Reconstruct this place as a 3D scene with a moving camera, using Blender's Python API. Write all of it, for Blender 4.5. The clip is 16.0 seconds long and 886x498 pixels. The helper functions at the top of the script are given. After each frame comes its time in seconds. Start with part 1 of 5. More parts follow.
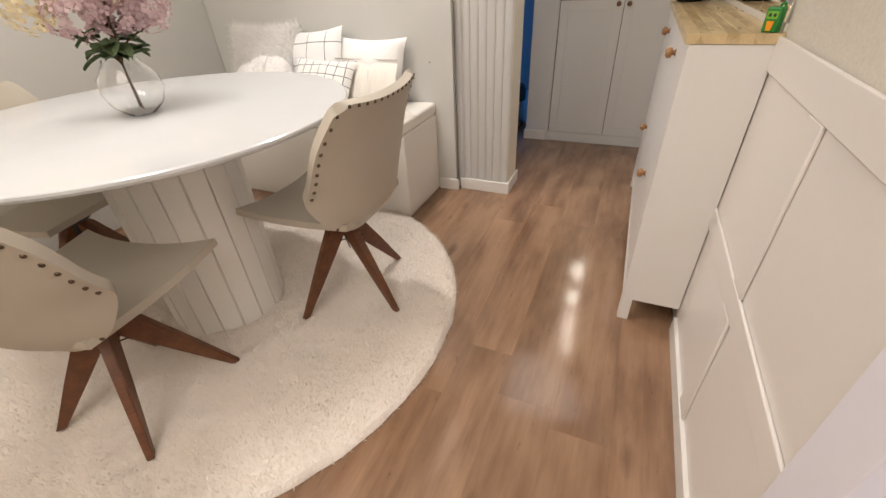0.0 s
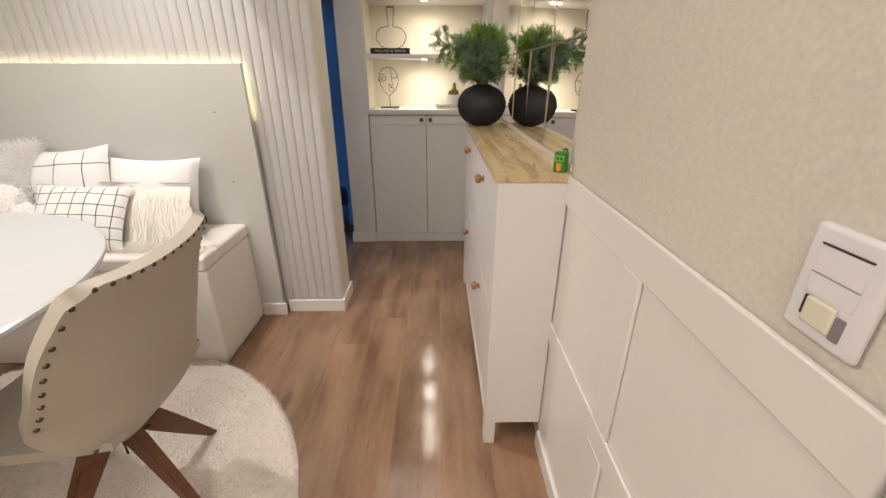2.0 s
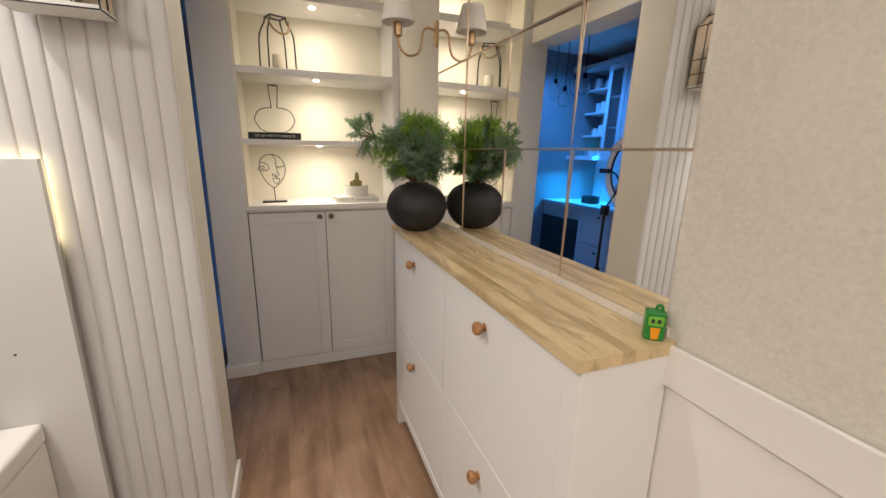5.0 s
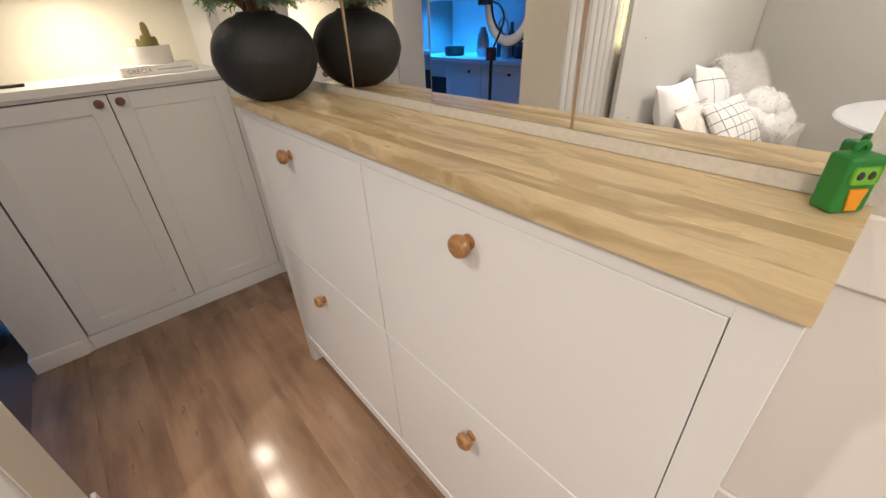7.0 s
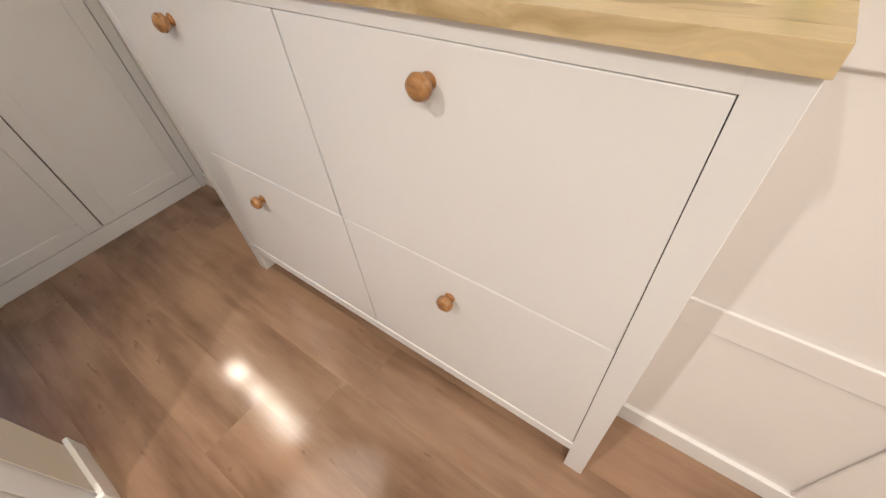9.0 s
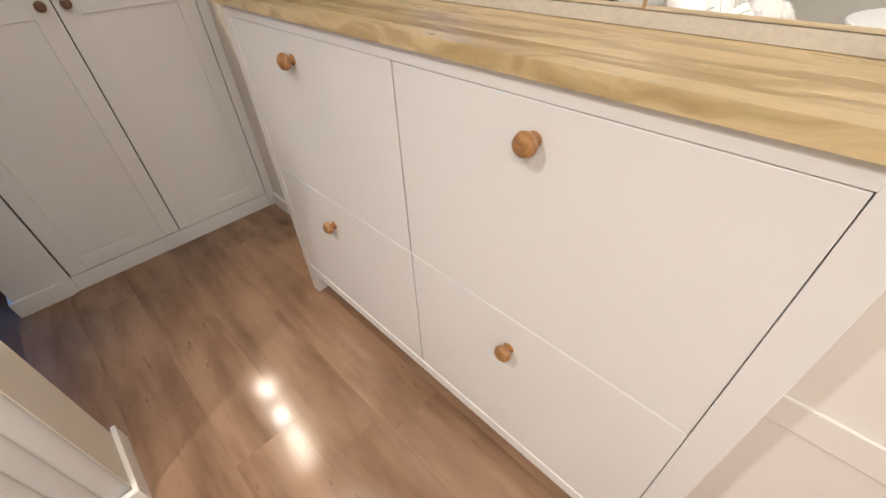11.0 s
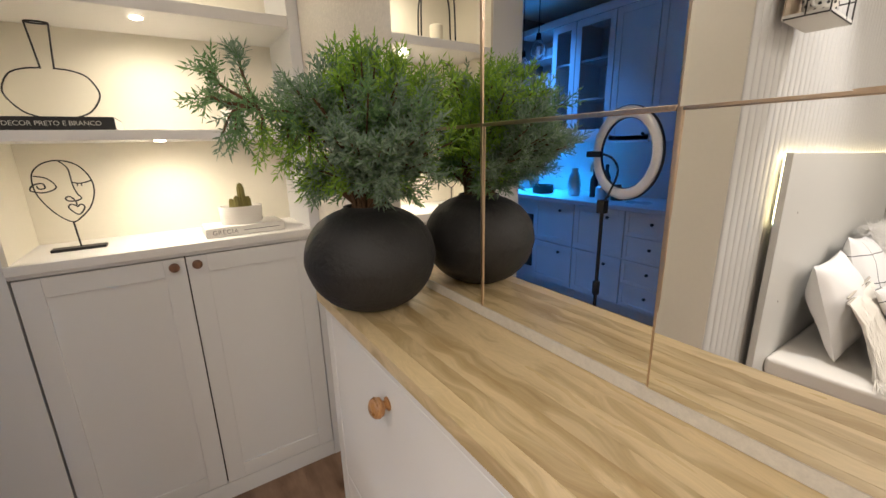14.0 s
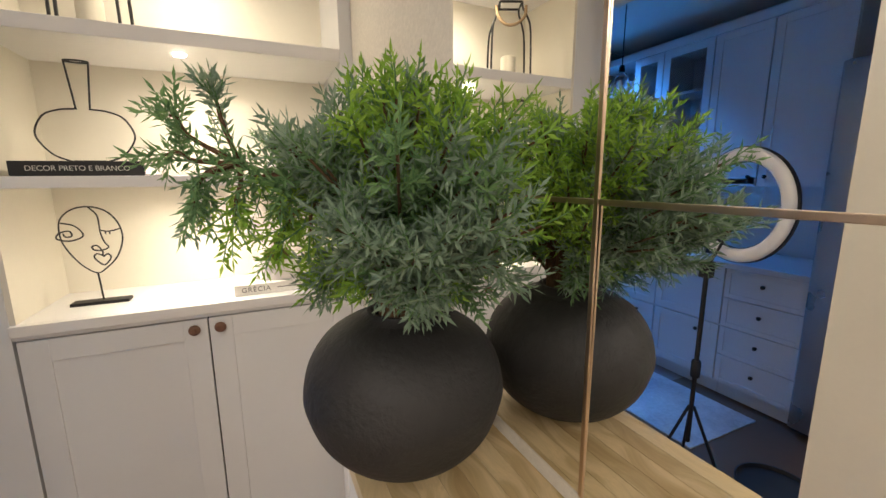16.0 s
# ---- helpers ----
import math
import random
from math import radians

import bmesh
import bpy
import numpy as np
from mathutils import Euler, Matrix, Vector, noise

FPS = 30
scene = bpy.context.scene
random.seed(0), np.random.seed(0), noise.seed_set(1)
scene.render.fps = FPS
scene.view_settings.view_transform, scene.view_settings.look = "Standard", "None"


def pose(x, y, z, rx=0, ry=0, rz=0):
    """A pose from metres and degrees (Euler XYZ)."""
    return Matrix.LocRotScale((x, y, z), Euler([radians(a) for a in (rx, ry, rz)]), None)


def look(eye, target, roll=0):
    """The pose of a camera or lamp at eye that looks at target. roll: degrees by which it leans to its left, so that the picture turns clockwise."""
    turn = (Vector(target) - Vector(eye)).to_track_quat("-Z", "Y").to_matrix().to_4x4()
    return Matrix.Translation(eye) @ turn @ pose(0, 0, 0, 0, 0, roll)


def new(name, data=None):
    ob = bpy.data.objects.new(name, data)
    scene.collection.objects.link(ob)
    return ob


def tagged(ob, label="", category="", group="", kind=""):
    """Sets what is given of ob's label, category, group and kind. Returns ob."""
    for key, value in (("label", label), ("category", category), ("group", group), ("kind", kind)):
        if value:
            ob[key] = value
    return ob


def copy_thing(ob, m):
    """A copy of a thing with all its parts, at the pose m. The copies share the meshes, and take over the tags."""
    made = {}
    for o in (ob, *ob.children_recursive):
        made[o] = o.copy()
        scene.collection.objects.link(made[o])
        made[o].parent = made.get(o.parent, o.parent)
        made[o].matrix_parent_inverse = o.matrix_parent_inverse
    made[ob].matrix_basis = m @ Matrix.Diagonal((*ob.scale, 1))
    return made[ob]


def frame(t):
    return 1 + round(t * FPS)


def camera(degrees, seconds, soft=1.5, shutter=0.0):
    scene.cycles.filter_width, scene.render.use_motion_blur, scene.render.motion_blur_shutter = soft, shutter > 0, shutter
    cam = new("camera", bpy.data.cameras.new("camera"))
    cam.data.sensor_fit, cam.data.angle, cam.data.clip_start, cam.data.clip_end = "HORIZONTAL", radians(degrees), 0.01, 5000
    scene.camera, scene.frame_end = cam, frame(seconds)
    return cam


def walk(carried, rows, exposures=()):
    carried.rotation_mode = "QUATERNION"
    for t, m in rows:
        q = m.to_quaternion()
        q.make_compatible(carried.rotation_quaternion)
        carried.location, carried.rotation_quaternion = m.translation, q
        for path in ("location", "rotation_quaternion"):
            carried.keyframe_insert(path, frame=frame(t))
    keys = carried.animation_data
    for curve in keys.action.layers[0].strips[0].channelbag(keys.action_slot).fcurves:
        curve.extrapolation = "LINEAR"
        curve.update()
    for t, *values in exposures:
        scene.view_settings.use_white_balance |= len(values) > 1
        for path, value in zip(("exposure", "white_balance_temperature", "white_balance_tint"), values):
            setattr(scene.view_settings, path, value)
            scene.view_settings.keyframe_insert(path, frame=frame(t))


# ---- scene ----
cam = camera(95.5, 16.0)
PATH = [
    (0, (0.224, 0.048, 1.206), (-0.475, 1.547, 0.081), -3.4),
    (0.5, (0.187, 0.052, 1.2), (-0.269, 1.642, 0.075), -2.8),
    (1, (0.203, 0.156, 1.213), (-0.058, 1.828, 0.146), -1.3),
    (1.5, (0.225, 0.268, 1.237), (0.11, 2.024, 0.287), -0.4),
    (2, (0.182, 0.311, 1.299), (0.207, 2.145, 0.502), 0.1),
    (2.5, (0.081, 0.345, 1.352), (0.235, 2.228, 0.695), 0.1),
    (3, (0.002, 0.359, 1.385), (0.283, 2.268, 0.859), 0.1),
    (3.2, (-0.009, 0.382, 1.393), (0.321, 2.296, 0.915), 0.1),
    (5.3, (-0.096, 1.011, 1.372), (0.638, 2.807, 0.886), 0.7),
    (5.5, (-0.098, 1.051, 1.358), (0.667, 2.824, 0.837), 0.5),
    (6, (-0.057, 1.21, 1.31), (0.819, 2.879, 0.643), -0.4),
    (6.5, (-0.018, 1.332, 1.268), (0.975, 2.85, 0.426), -1.4),
    (7, (-0.002, 1.433, 1.232), (1.102, 2.751, 0.21), -2.9),
    (7.5, (-0.001, 1.459, 1.21), (1.145, 2.596, 0.029), -5.1),
    (8, (-0.02, 1.466, 1.186), (1.118, 2.448, -0.133), -6.3),
    (8.5, (-0.029, 1.467, 1.164), (1.057, 2.361, -0.258), -6.2),
    (8.7, (-0.03, 1.471, 1.16), (1.034, 2.353, -0.286), -6.3),
    (10.8, (-0.083, 1.524, 1.162), (0.961, 2.584, -0.176), -2.6),
    (11, (-0.084, 1.527, 1.176), (0.98, 2.63, -0.109), -2.3),
    (11.5, (-0.085, 1.538, 1.226), (1.024, 2.756, 0.091), -2.3),
    (12, (-0.081, 1.555, 1.272), (1.044, 2.886, 0.292), -2.4),
    (12.5, (-0.054, 1.61, 1.31), (1.066, 3.046, 0.483), -2.2),
    (13, (0.028, 1.711, 1.327), (1.115, 3.241, 0.637), -1.8),
    (13.5, (0.086, 1.78, 1.348), (1.144, 3.372, 0.759), -1.7),
    (14, (0.114, 1.879, 1.359), (1.167, 3.504, 0.859), -1.6),
    (14.5, (0.119, 2.014, 1.379), (1.164, 3.66, 0.932), -1.4),
    (15, (0.149, 2.082, 1.397), (1.134, 3.774, 0.99), -1.5),
    (15.5, (0.216, 2.122, 1.416), (1.123, 3.864, 1.038), -1.2),
    (16, (0.259, 2.139, 1.414), (1.078, 3.93, 1.069), -0.6),
]
walk(cam, [(t, look(eye, target, roll)) for t, eye, target, roll in PATH],
     exposures=[(0.0, 0.1), (1.5, 0.08), (3.2, -0.12), (5.5, 0.10), (6.5, 0.18), (7.5, 0.24), (8.5, 0.34), (11.0, 0.44), (12.0, 0.40), (14.0, 0.2), (14.8, 0.14), (16.0, 0.42)])

# ---- light ----
world = bpy.data.worlds.new("night")
world.use_nodes = True
world.node_tree.nodes["Background"].inputs[0].default_value = (0.02, 0.025, 0.04, 1)
world.node_tree.nodes["Background"].inputs[1].default_value = 0.2
scene.world = world

SOFT = (1.0, 0.93, 0.865)


def area_lamp(name, at, aim, size, watts, colour, size_y=None):
    data = bpy.data.lights.new(name, "AREA")
    data.energy, data.color, data.size = watts, colour, size
    if size_y:
        data.shape, data.size_y = "RECTANGLE", size_y
    ob = new(name, data)
    ob.matrix_world = look(at, aim)
    return ob


def spot_lamp(name, at, aim, watts, colour, degrees, blend=0.5, radius=0.03):
    data = bpy.data.lights.new(name, "SPOT")
    data.energy, data.color, data.spot_size, data.spot_blend, data.shadow_soft_size = watts, colour, radians(degrees), blend, radius
    ob = new(name, data)
    ob.matrix_world = look(at, aim)
    return ob


# two unseen fill areas, over the table and to the south, not real fixtures
area_lamp("table_fill", (-1.35, 0.6, 2.52), (-1.35, 0.601, 0), 0.7, 29, SOFT)
area_lamp("room_fill", (-0.1, -0.9, 2.52), (-0.1, -0.6, 0), 1.5, 31, SOFT)
spot_lamp("bench_spot", (-1.12, 2.05, 2.56), (-0.72, 1.72, 0), 78, (1.0, 0.95, 0.92), 92, 0.85, 0.03)
# added fill, no known lamp here; very large radius hides its floor reflection
spot_lamp("passage_fill", (-0.16, 2.66, 2.56), (-0.12, 2.8, 0), 31, SOFT, 130, 0.7, 0.55)
for z in (1.395, 1.766, 2.15, 2.49):
    spot_lamp("shelf_spot", (0.09, 3.57, z - 0.008), (0.10, 3.60, z - 0.30), 8.4, (1.0, 0.89, 0.705), 170, 1.0, 0.026)
area_lamp("kitchen_led", (-2.34, 4.78, 1.432), (-2.31, 4.78, 0.8), 0.05, 56, (0.008, 0.31, 1.0), 0.75).data.spread = radians(130)
# added blue fill in mid-air that brightens the far unit fronts
area_lamp("kitchen_blue_fill", (-1.55, 4.75, 2.45), (-1.95, 4.85, 0.6), 0.3, 13, (0.05, 0.29, 1.0), 0.6).data.spread = radians(120)

# ---- materials ----


def shader(name):
    m = bpy.data.materials.new(name)
    m.use_nodes = True
    nt = m.node_tree
    return m, nt, nt.nodes["Principled BSDF"]


def link(nt, a, b):
    nt.links.new(a, b)


def coords(nt, scale=(1, 1, 1), kind="Object"):
    tc, mp = nt.nodes.new("ShaderNodeTexCoord"), nt.nodes.new("ShaderNodeMapping")
    mp.inputs["Scale"].default_value = scale
    link(nt, tc.outputs[kind], mp.inputs[0])
    return mp.outputs[0]


def noise_tex(nt, vec, scale, detail=4, rough=0.55):
    n = nt.nodes.new("ShaderNodeTexNoise")
    n.inputs["Scale"].default_value, n.inputs["Detail"].default_value, n.inputs["Roughness"].default_value = scale, detail, rough
    link(nt, vec, n.inputs["Vector"])
    return n.outputs["Fac"]


def ramp(nt, fac, stops):
    r = nt.nodes.new("ShaderNodeValToRGB")
    els = r.color_ramp.elements
    while len(els) < len(stops):
        els.new(0.5)
    for e, (p, c) in zip(els, stops):
        e.position, e.color = p, (*c, 1)
    link(nt, fac, r.inputs[0])
    return r.outputs[0]


def mix(nt, fac, a, b, mode="MIX"):
    n = nt.nodes.new("ShaderNodeMix")
    n.data_type, n.blend_type = "RGBA", mode
    for sock, v in ((n.inputs[0], fac), (n.inputs[6], a), (n.inputs[7], b)):
        if isinstance(v, (int, float)):
            sock.default_value = v
        elif isinstance(v, tuple):
            sock.default_value = (*v, 1)
        else:
            link(nt, v, sock)
    return n.outputs[2]


def bump(nt, p, height, strength, distance):
    b = nt.nodes.new("ShaderNodeBump")
    b.inputs["Strength"].default_value, b.inputs["Distance"].default_value = strength, distance
    link(nt, height, b.inputs["Height"])
    link(nt, b.outputs[0], p.inputs["Normal"])


def math_node(nt, op, a, b=None, c=None):
    n = nt.nodes.new("ShaderNodeMath")
    n.operation = op
    for i, v in enumerate((a, b, c)):
        if v is None:
            continue
        if isinstance(v, (int, float)):
            n.inputs[i].default_value = v
        else:
            link(nt, v, n.inputs[i])
    return n.outputs[0]


def paint(name, colour, rough=0.45, metal=0.0, vary=0.04, grain=60, relief=0.15, depth=0.001, coat=0.0):
    """Paint, lacquer, plaster or metal: slow tone changes, fine grain relief and uneven gloss."""
    m, nt, p = shader(name)
    v = coords(nt)
    big, fine = noise_tex(nt, v, 2.3, 5), noise_tex(nt, v, grain, 3)
    lo, hi = tuple(c * (1 - vary) for c in colour), tuple(min(1, c * (1 + vary)) for c in colour)
    link(nt, mix(nt, 0.25, ramp(nt, big, [(0.3, lo), (0.7, hi)]), ramp(nt, fine, [(0.3, lo), (0.7, hi)])), p.inputs["Base Color"])
    link(nt, ramp(nt, big, [(0.3, (rough * 0.85,) * 3), (0.7, (min(1, rough * 1.15),) * 3)]), p.inputs["Roughness"])
    p.inputs["Metallic"].default_value = metal
    p.inputs["Coat Weight"].default_value = coat
    bump(nt, p, fine, relief, depth)
    return m


def wood(name, dark, light, scale=(18, 1.2, 18), rough=0.4, by_object=0.0, knots=0.0, fine=1.0):
    """Wood with long grain along the object's y."""
    m, nt, p = shader(name)
    info = nt.nodes.new("ShaderNodeObjectInfo")
    tc, add = nt.nodes.new("ShaderNodeTexCoord"), nt.nodes.new("ShaderNodeVectorMath")
    add.operation = "MULTIPLY_ADD"
    link(nt, info.outputs["Random"], add.inputs[0])
    add.inputs[1].default_value = (37.0, 53.0, 19.0)
    link(nt, tc.outputs["Object"], add.inputs[2])
    mp = nt.nodes.new("ShaderNodeMapping")
    mp.inputs["Scale"].default_value = scale
    link(nt, add.outputs[0], mp.inputs[0])
    band = noise_tex(nt, mp.outputs[0], 1.0, 5, 0.6)
    mp2 = nt.nodes.new("ShaderNodeMapping")
    mp2.inputs["Scale"].default_value = tuple(s * k for s, k in zip(scale, (7 * fine, 3, 7 * fine)))
    link(nt, add.outputs[0], mp2.inputs[0])
    grain = noise_tex(nt, mp2.outputs[0], 1.0, 4, 0.7)
    col = ramp(nt, mix(nt, 0.35, band, grain), [(0.32, dark), (0.5, tuple((a + b) / 2 for a, b in zip(dark, light))), (0.68, light)])
    if by_object:
        tone = ramp(nt, info.outputs["Random"], [(0.0, (1 - by_object,) * 3), (1.0, (1 + by_object * 0.6,) * 3)])
        col = mix(nt, 1.0, col, tone, "MULTIPLY")
    if knots:
        mp3 = nt.nodes.new("ShaderNodeMapping")
        mp3.inputs["Scale"].default_value = (9, 4.5, 9)
        link(nt, add.outputs[0], mp3.inputs[0])
        vor = nt.nodes.new("ShaderNodeTexVoronoi")
        link(nt, mp3.outputs[0], vor.inputs["Vector"])
        vor.inputs["Scale"].default_value = 0.55
        warp = math_node(nt, "ADD", vor.outputs["Distance"], math_node(nt, "MULTIPLY", grain, 0.12))
        spot = ramp(nt, warp, [(0.10, (1, 1, 1)), (0.20, (0, 0, 0))])
        col = mix(nt, math_node(nt, "MULTIPLY", spot, knots), col, tuple(c * 0.35 for c in dark))
    link(nt, col, p.inputs["Base Color"])
    link(nt, ramp(nt, band, [(0.3, (rough * 0.85,) * 3), (0.7, (rough * 1.2,) * 3)]), p.inputs["Roughness"])
    bump(nt, p, grain, 0.12, 0.0008)
    return m


def oak_vinyl(name, dark, light):
    """Satin oak-look vinyl: soft cloudy tone, long faint grain, small dark knots and checks."""
    m, nt, p = shader(name)
    info, tc, add = nt.nodes.new("ShaderNodeObjectInfo"), nt.nodes.new("ShaderNodeTexCoord"), nt.nodes.new("ShaderNodeVectorMath")
    add.operation = "MULTIPLY_ADD"
    link(nt, info.outputs["Random"], add.inputs[0])
    add.inputs[1].default_value = (37.0, 53.0, 19.0)
    link(nt, tc.outputs["Object"], add.inputs[2])

    def scaled(sc, detail, rough):
        mp = nt.nodes.new("ShaderNodeMapping")
        mp.inputs["Scale"].default_value = sc
        link(nt, add.outputs[0], mp.inputs[0])
        return noise_tex(nt, mp.outputs[0], 1.0, detail, rough)

    cloud, streak, grain, pore = scaled((7, 1.9, 7), 4, 0.55), scaled((30, 2.2, 30), 4, 0.6), scaled((150, 6, 150), 3, 0.6), scaled((46, 11, 46), 3, 0.65)
    mid = tuple((a + b) / 2 for a, b in zip(dark, light))
    col = ramp(nt, mix(nt, 0.28, cloud, streak), [(0.33, dark), (0.48, mid), (0.64, light)])
    col = mix(nt, 1.0, col, ramp(nt, grain, [(0.3, (0.95,) * 3), (0.7, (1.03,) * 3)]), "MULTIPLY")
    col = mix(nt, 1.0, col, ramp(nt, info.outputs["Random"], [(0.0, (0.90, 0.91, 0.92)), (1.0, (1.07, 1.05, 1.03))]), "MULTIPLY")
    fleck = ramp(nt, pore, [(0.66, (0, 0, 0)), (0.74, (1, 1, 1))])
    col = mix(nt, math_node(nt, "MULTIPLY", fleck, 0.55), col, tuple(c * 0.5 for c in dark))
    mp = nt.nodes.new("ShaderNodeMapping")
    mp.inputs["Scale"].default_value = (9, 3.2, 9)
    link(nt, add.outputs[0], mp.inputs[0])
    vor = nt.nodes.new("ShaderNodeTexVoronoi")
    vor.inputs["Scale"].default_value = 0.6
    link(nt, mp.outputs[0], vor.inputs["Vector"])
    ringed = math_node(nt, "ADD", vor.outputs["Distance"], math_node(nt, "MULTIPLY", streak, 0.16))
    knot = ramp(nt, ringed, [(0.13, (1, 1, 1)), (0.24, (0, 0, 0))])
    col = mix(nt, math_node(nt, "MULTIPLY", knot, 0.6), col, tuple(c * 0.5 for c in dark))
    link(nt, col, p.inputs["Base Color"])
    link(nt, ramp(nt, cloud, [(0.3, (0.105,) * 3), (0.7, (0.155,) * 3)]), p.inputs["Roughness"])
    bump(nt, p, mix(nt, 0.5, streak, grain), 0.10, 0.0006)
    return m


def plain(name, colour, rough=0.5, metal=0.0, emit=0.0, transmission=0.0, alpha=1.0):
    m, nt, p = shader(name)
    p.inputs["Base Color"].default_value, p.inputs["Roughness"].default_value = (*colour, 1), rough
    p.inputs["Metallic"].default_value, p.inputs["Transmission Weight"].default_value = metal, transmission
    p.inputs["Alpha"].default_value = alpha
    if emit:
        p.inputs["Emission Color"].default_value, p.inputs["Emission Strength"].default_value = (*colour, 1), emit
    return m


def checked(name, base, line, step, width, rough=0.9):
    """Woven cloth with thin crossing lines along the object's x and z."""
    m, nt, p = shader(name)
    tc = nt.nodes.new("ShaderNodeTexCoord")
    wob = noise_tex(nt, tc.outputs["Object"], 14, 2)
    sep = nt.nodes.new("ShaderNodeSeparateXYZ")
    link(nt, tc.outputs["Object"], sep.inputs[0])
    out = None
    for axis in ("X", "Z"):
        a = math_node(nt, "ADD", sep.outputs[axis], math_node(nt, "MULTIPLY", wob, 0.012))
        fr = math_node(nt, "FRACT", math_node(nt, "DIVIDE", a, step))
        on = math_node(nt, "LESS_THAN", fr, width / step)
        out = on if out is None else math_node(nt, "MAXIMUM", out, on)
    weave = noise_tex(nt, coords(nt), 420, 2)
    broken = math_node(nt, "MULTIPLY", out, ramp(nt, weave, [(0.25, (0.55,) * 3), (0.5, (1,) * 3)]))
    link(nt, mix(nt, broken, base, line), p.inputs["Base Color"])
    p.inputs["Roughness"].default_value = rough
    p.inputs["Sheen Weight"].default_value = 0.3
    bump(nt, p, weave, 0.3, 0.001)
    return m


WALL = paint("warm_white_paint", (0.74, 0.69, 0.60), 0.6, grain=90, relief=0.1)


def flecked_plaster(name, colour):
    """Wallpaper-like plaster: a soft ground with small raised pale flakes."""
    m, nt, p = shader(name)
    v = coords(nt)
    slow, flake, dust = noise_tex(nt, v, 3, 4), noise_tex(nt, coords(nt, (1, 1, 1.25)), 105, 2.5, 0.5), noise_tex(nt, v, 420, 2)
    ground = ramp(nt, slow, [(0.3, tuple(c * 0.96 for c in colour)), (0.7, tuple(c * 1.02 for c in colour))])
    mask = ramp(nt, flake, [(0.53, (0, 0, 0)), (0.63, (1, 1, 1))])
    col = mix(nt, math_node(nt, "MULTIPLY", mask, 0.5), ground, tuple(min(1, c * 1.10) for c in colour))
    dark = ramp(nt, flake, [(0.33, (0.95,) * 3), (0.45, (1, 1, 1))])
    link(nt, mix(nt, 1.0, mix(nt, 1.0, col, dark, "MULTIPLY"), ramp(nt, dust, [(0.3, (0.96,) * 3), (0.7, (1.03,) * 3)]), "MULTIPLY"), p.inputs["Base Color"])
    p.inputs["Roughness"].default_value = 0.72
    bump(nt, p, mix(nt, 0.25, flake, dust), 0.5, 0.002)
    return m


def pine_wood(name, dark, light):
    """Laminated softwood with wavy broad streaks and pale patches along y."""
    m, nt, p = shader(name)
    info, tc, add = nt.nodes.new("ShaderNodeObjectInfo"), nt.nodes.new("ShaderNodeTexCoord"), nt.nodes.new("ShaderNodeVectorMath")
    add.operation = "MULTIPLY_ADD"
    link(nt, info.outputs["Random"], add.inputs[0])
    add.inputs[1].default_value = (0.25, 0.9, 0.2)
    link(nt, tc.outputs["Object"], add.inputs[2])
    wv = nt.nodes.new("ShaderNodeTexNoise")
    wv.inputs["Scale"].default_value = 4.5
    wv.inputs["Detail"].default_value = 2
    link(nt, add.outputs[0], wv.inputs["Vector"])
    warp = nt.nodes.new("ShaderNodeVectorMath")
    warp.operation = "MULTIPLY_ADD"
    link(nt, wv.outputs["Color"], warp.inputs[0])
    warp.inputs[1].default_value = (0.16, 0.0, 0.16)
    link(nt, add.outputs[0], warp.inputs[2])

    def scaled(sc, detail, rough):
        mp = nt.nodes.new("ShaderNodeMapping")
        mp.inputs["Scale"].default_value = sc
        link(nt, warp.outputs[0], mp.inputs[0])
        return noise_tex(nt, mp.outputs[0], 1.0, detail, rough)

    broad, ring, fine = scaled((17, 1.3, 12), 3, 0.5), scaled((52, 2.8, 36), 2, 0.5), scaled((300, 12, 200), 3, 0.6)
    mid = tuple((a + b) / 2 for a, b in zip(dark, light))
    col = ramp(nt, mix(nt, 0.3, broad, ring), [(0.36, dark), (0.47, mid), (0.52, light), (0.62, tuple(min(1, c * 1.08) for c in light))])
    col = mix(nt, 1.0, col, ramp(nt, fine, [(0.3, (0.90,) * 3), (0.7, (1.05,) * 3)]), "MULTIPLY")
    tone = ramp(nt, info.outputs["Random"], [(0.0, (0.955,) * 3), (1.0, (1.03,) * 3)])
    link(nt, mix(nt, 1.0, col, tone, "MULTIPLY"), p.inputs["Base Color"])
    link(nt, ramp(nt, broad, [(0.3, (0.36,) * 3), (0.7, (0.26,) * 3)]), p.inputs["Roughness"])
    bump(nt, p, fine, 0.1, 0.0006)
    return m


PLASTER = flecked_plaster("textured_beige_plaster", (0.70, 0.65, 0.57))
WAINSCOT = paint("wainscot_paint", (0.83, 0.785, 0.745), 0.35, vary=0.02)
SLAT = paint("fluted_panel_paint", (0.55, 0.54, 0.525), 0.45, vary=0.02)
BOARD = paint("backrest_board_laminate", (0.60, 0.592, 0.562), 0.4, vary=0.02)
WHITE = paint("white_lacquer", (0.80, 0.78, 0.755), 0.33, vary=0.02, grain=140, relief=0.06)
SHAKER = paint("cabinet_satin_paint", (0.74, 0.735, 0.73), 0.4, vary=0.02)
NICHE = paint("niche_cream_paint", (0.80, 0.75, 0.64), 0.55, vary=0.03)
TRIM = paint("trim_paint", (0.82, 0.79, 0.75), 0.35, vary=0.02)


